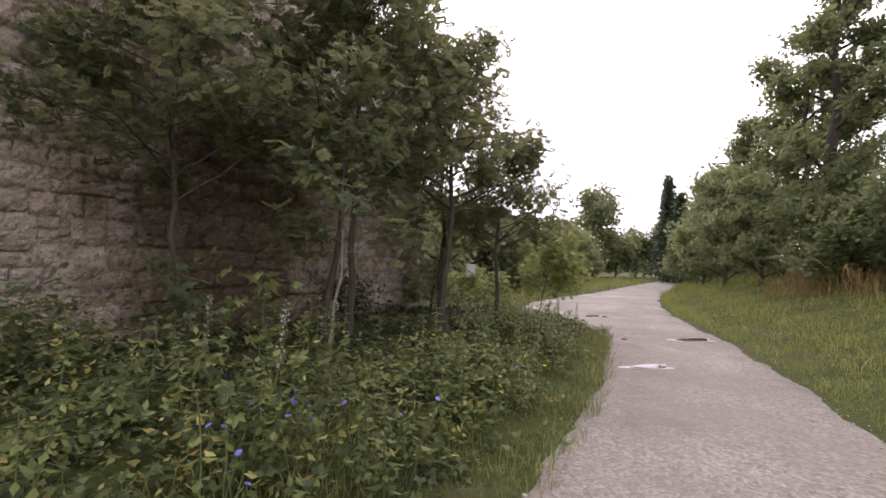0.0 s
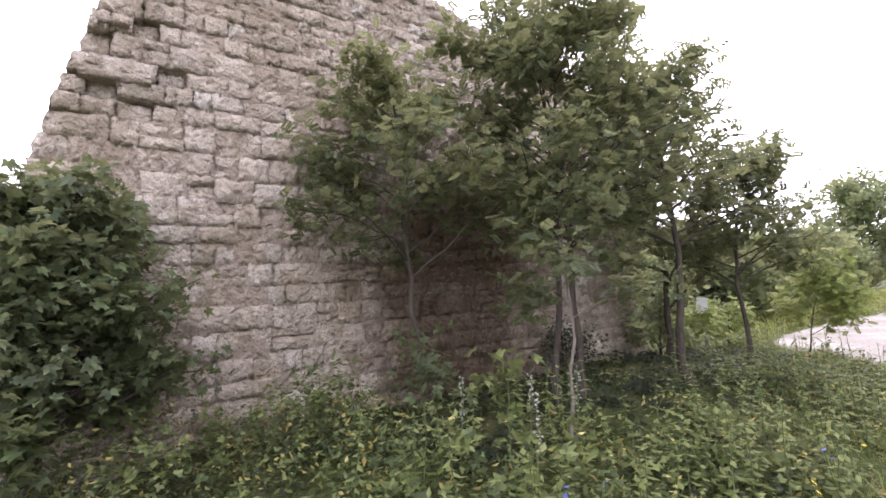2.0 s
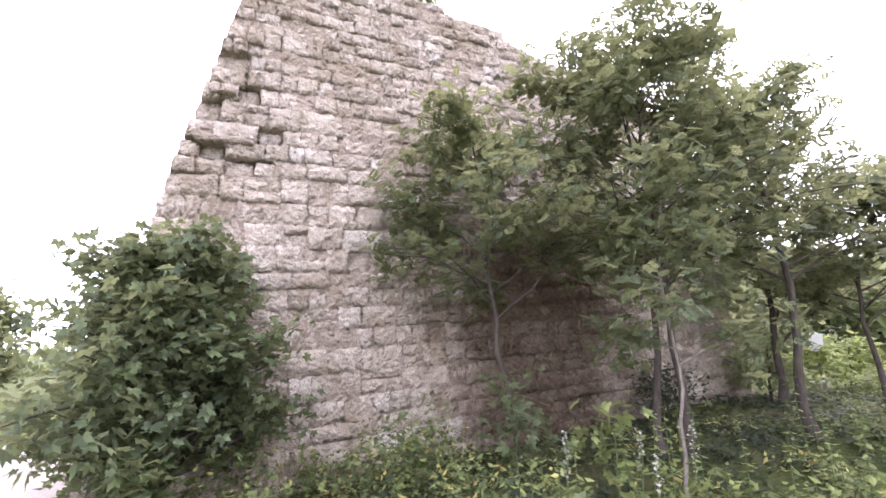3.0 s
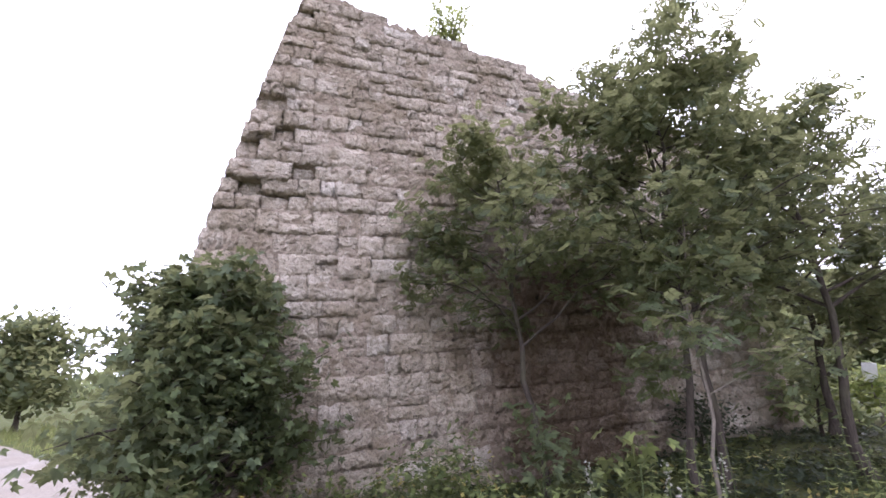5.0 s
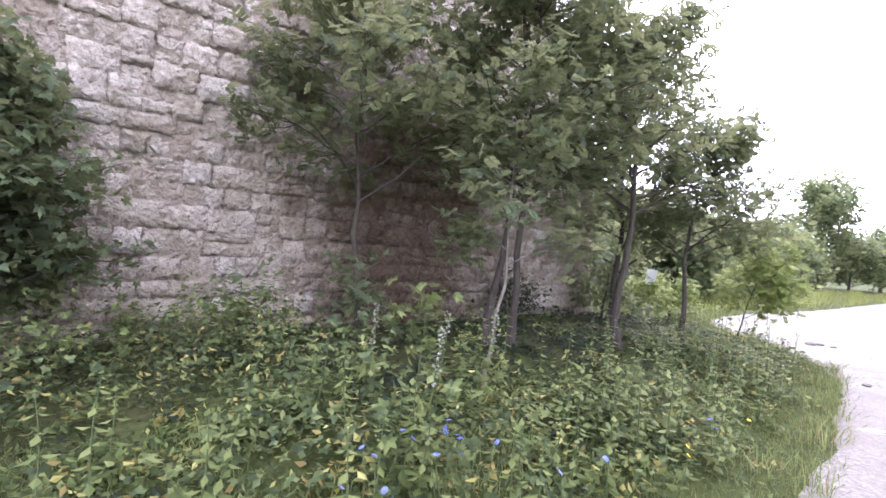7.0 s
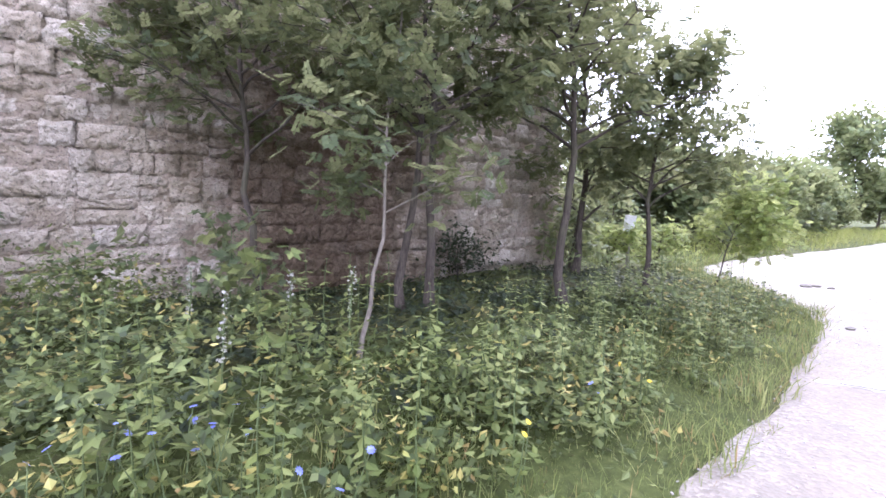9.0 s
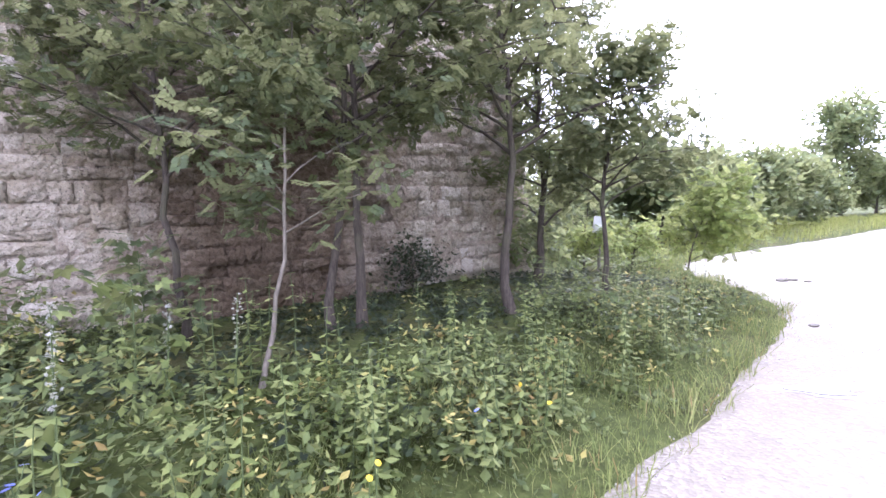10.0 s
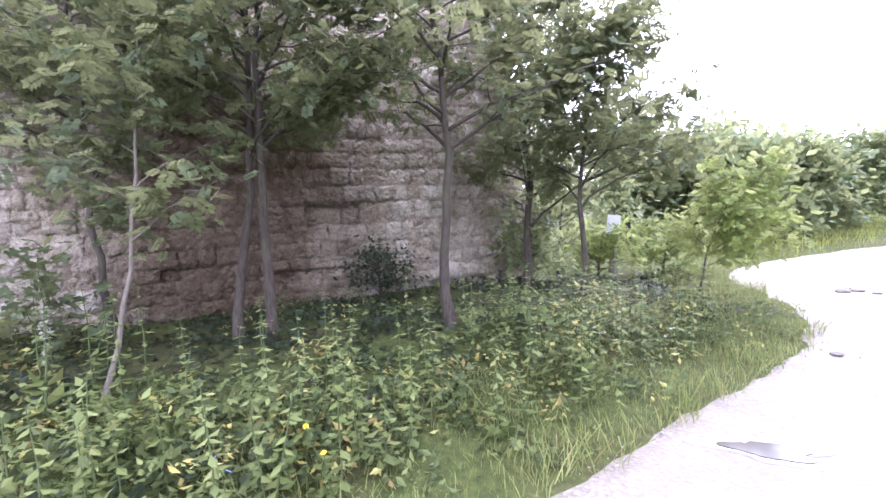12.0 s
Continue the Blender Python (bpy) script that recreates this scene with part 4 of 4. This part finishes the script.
def tower_tuft():
    """A small bush on the broken top of the tower."""
    rng = np.random.default_rng(61)
    x, y = on_wall(-0.85, -0.35)
    ob = thing("wall_top_bush", "small pale bush growing on the tower's top", "bush", (x, y, top_edge(-0.85) - 0.15))
    stems, tips = [], []
    for i in range(16):
        a = rng.uniform(0, 6.283)
        end = np.array([math.cos(a) * rng.uniform(0.1, 0.4), math.sin(a) * rng.uniform(0.1, 0.4), rng.uniform(0.35, 0.75)])
        line = bent(rng, (0, 0, 0), end, 5, 0.15)
        stems.append(tube(line, np.linspace(0.01, 0.003, 5), 4))
        tips += list(line[2:])
    child("stem", mesh_np("stem", *join(stems), M_BARK, True), ob)
    n = 900
    pos = np.array(tips)[rng.integers(0, len(tips), n)] + rng.normal(0, 0.05, (n, 3))
    child("foliage", mesh_np("foliage", *scatter(OVAL, pos, turns(rng, n), rng.uniform(0.05, 0.1, n)), M_BRIGHT), ob)


tower_tuft()

# small notice on a post past the trees
M_BOARD, M_POST = plain("white_painted_sheet", (0.78, 0.78, 0.76), 0.5), plain("weathered_post", (0.22, 0.2, 0.17), 0.85)


def notice(x, y):
    ob = thing("sign_post", "small white blank notice board on a grey post", "sign", (x, y, z_at(x, y)))
    bm = bmesh.new()
    bmesh.ops.create_cone(bm, cap_ends=True, segments=10, radius1=0.035, radius2=0.03, depth=1.1, matrix=Matrix.Translation((0, 0, 0.5)))
    part("post", bm, M_POST, ob)
    bm = bmesh.new()
    bmesh.ops.create_cube(bm, size=1, matrix=Matrix.LocRotScale((0.0, -0.05, 1.05), Euler((0.06, 0.12, 0.2)), (0.22, 0.02, 0.34)))
    bmesh.ops.bevel(bm, geom=bm.edges[:], offset=0.006, segments=2, affect="EDGES")
    part("board", bm, M_BOARD, ob)
    bm = bmesh.new()
    for zz in (0.92, 1.16):
        bmesh.ops.create_cube(bm, size=1, matrix=Matrix.LocRotScale((0.0, -0.03, zz), None, (0.05, 0.05, 0.02)))
    part("bracket", bm, M_POST, ob)


notice(0.7, 11.5)


def pebble_shape():
    bm = bmesh.new()
    bmesh.ops.create_icosphere(bm, subdivisions=1, radius=1.0)
    v = np.array([p.co[:] for p in bm.verts]) * (1, 0.75, 0.5)
    f = np.array([[p.index for p in q.verts] for q in bm.faces])
    bm.free()
    return v, f


M_PEBBLE = plain("pale_pebble", (0.34, 0.315, 0.29), 0.85)


def pebbles():
    rng = np.random.default_rng(77)
    x, y = sample(rng, 26000, (-9, 9, -2, 16), lambda x, y: inside(x, y) & ((edge_distance(x, y) < 0.5) | (rng.random(len(x)) < 0.25)))
    rot = turns(rng, len(x), 0, 0.2)
    v, f = scatter(pebble_shape(), np.stack([x, y, np.full(len(x), 0.027)], -1), rot, rng.uniform(0.004, 0.013, len(x)) * np.where(rng.random(len(x)) < 0.02, 2.0, 1))
    tagged(new("pebbles", mesh_np("pebbles", v, f, M_PEBBLE)), "loose pale pebbles strewn on the track", "gravel", kind="stuff")


pebbles()


def far_woods():
    """The hazy edge of the woods all round the horizon."""
    rng = np.random.default_rng(88)
    n = 9000
    a = rng.uniform(0, 6.283, n)
    d = rng.uniform(110, 170, n)
    top = 5 + 3 * np.sin(a * 9) + 2 * np.sin(a * 23 + 1)
    pos = np.stack([d * np.sin(a), 20 + d * np.cos(a), rng.uniform(0, 1, n) * top], -1)
    v, f = scatter(CLUMP, pos, turns(rng, n, 0, 0.4), rng.uniform(2.0, 3.6, n))
    tagged(new("far_woods", mesh_np("far_woods", v, f, M_FAR)), "distant line of woodland", "woods", kind="stuff")


far_woods()


def loose_stone(x, y, size, seed):
    """A rounded field stone lying on the track."""
    rng = np.random.default_rng(seed)
    bm = bmesh.new()
    bmesh.ops.create_icosphere(bm, subdivisions=2, radius=size)
    for v in bm.verts:
        v.co = Vector((v.co.x * 1.3, v.co.y * 0.9, v.co.z * 0.55)) * (1 + rng.normal(0, 0.08))
    me = bpy.data.meshes.new("loose_stone")
    bm.to_mesh(me)
    bm.free()
    me.materials.append(M_POST)
    ob = new("loose_stone", me)
    ob.location = (x, y, 0.025 + size * 0.25)
    tagged(ob, "dark loose stone lying on the gravel", "stone", "stones on the track")


for i, (x, y, k) in enumerate([(3.95, 12.2, 0.08), (4.15, 12.35, 0.07), (4.35, 12.2, 0.05), (3.4, 8.5, 0.045), (4.05, 12.5, 0.05)]):
    loose_stone(x, y, k, 400 + i)


def nettle(seed):
    """An upright weed: a square stem with crossed pairs of leaves."""
    rng = np.random.default_rng(seed)
    ob = thing("nettle", "upright green nettle among the weeds", "weed", (0, 0, 0), "nettles in the weeds")
    tall = rng.uniform(0.55, 0.8)
    line = bent(rng, (0, 0, -0.04), (rng.normal(0, 0.06), rng.normal(0, 0.06), tall), 8, 0.05)
    child("stem", mesh_np("stem", *tube(line, np.linspace(0.006, 0.002, 8), 5), M_STEM, True), ob)
    pos, rot, size = [], [], []
    for i in range(9):
        u = 0.2 + 0.8 * i / 8
        p = np.array([np.interp(u, np.linspace(0, 1, 8), line[:, q]) for q in range(3)])
        for sgn in (0, math.pi):
            az = i * 1.57 + sgn + rng.normal(0, 0.2)
            tilt = -0.25 + rng.normal(0, 0.15)
            y = np.array([math.cos(az) * math.cos(tilt), math.sin(az) * math.cos(tilt), math.sin(tilt)])
            x = np.array([-math.sin(az), math.cos(az), 0])
            pos.append(p)
            rot.append(np.stack([x, y, np.cross(x, y)]))
            size.append((0.12 - 0.07 * u) * rng.uniform(0.8, 1.2))
    child("foliage", mesh_np("foliage", *scatter(OVAL, np.array(pos), np.array(rot), np.array(size)), M_HERB), ob)
    return ob


rn = np.random.default_rng(91)
nx, ny = sample(rn, 700, (-6, 3.2, 1.2, 9.5), lambda x, y: in_patch(x, y) & (edge_distance(x, y) > 0.35) & (wall_front(x, y) > 2.4))
made = [nettle(500 + i) for i in range(4)]
for i, (x, y) in enumerate(zip(nx, ny)):
    m = pose(x, y, z_at(x, y), 0, 0, rn.uniform(0, 360))
    if i < 4:
        made[i].matrix_basis = m
    else:
        copy_thing(made[i % 4], m)

grass("dry_stalks", "dry reddish stalks at the top of the bank", 1500, (9.2, 11.2, 7.5, 13.5), bank_near, M_DRY, 0.75, 216)
plants("bank_weeds", "low weeds growing through the bank grass", 2600, 9, (3.5, 14, -1, 24), lambda x, y: bank_near(x, y) & (right_side(x, y) > 0.3), OVAL, M_HERB, 0.07, 0.34, 0.2, 217)
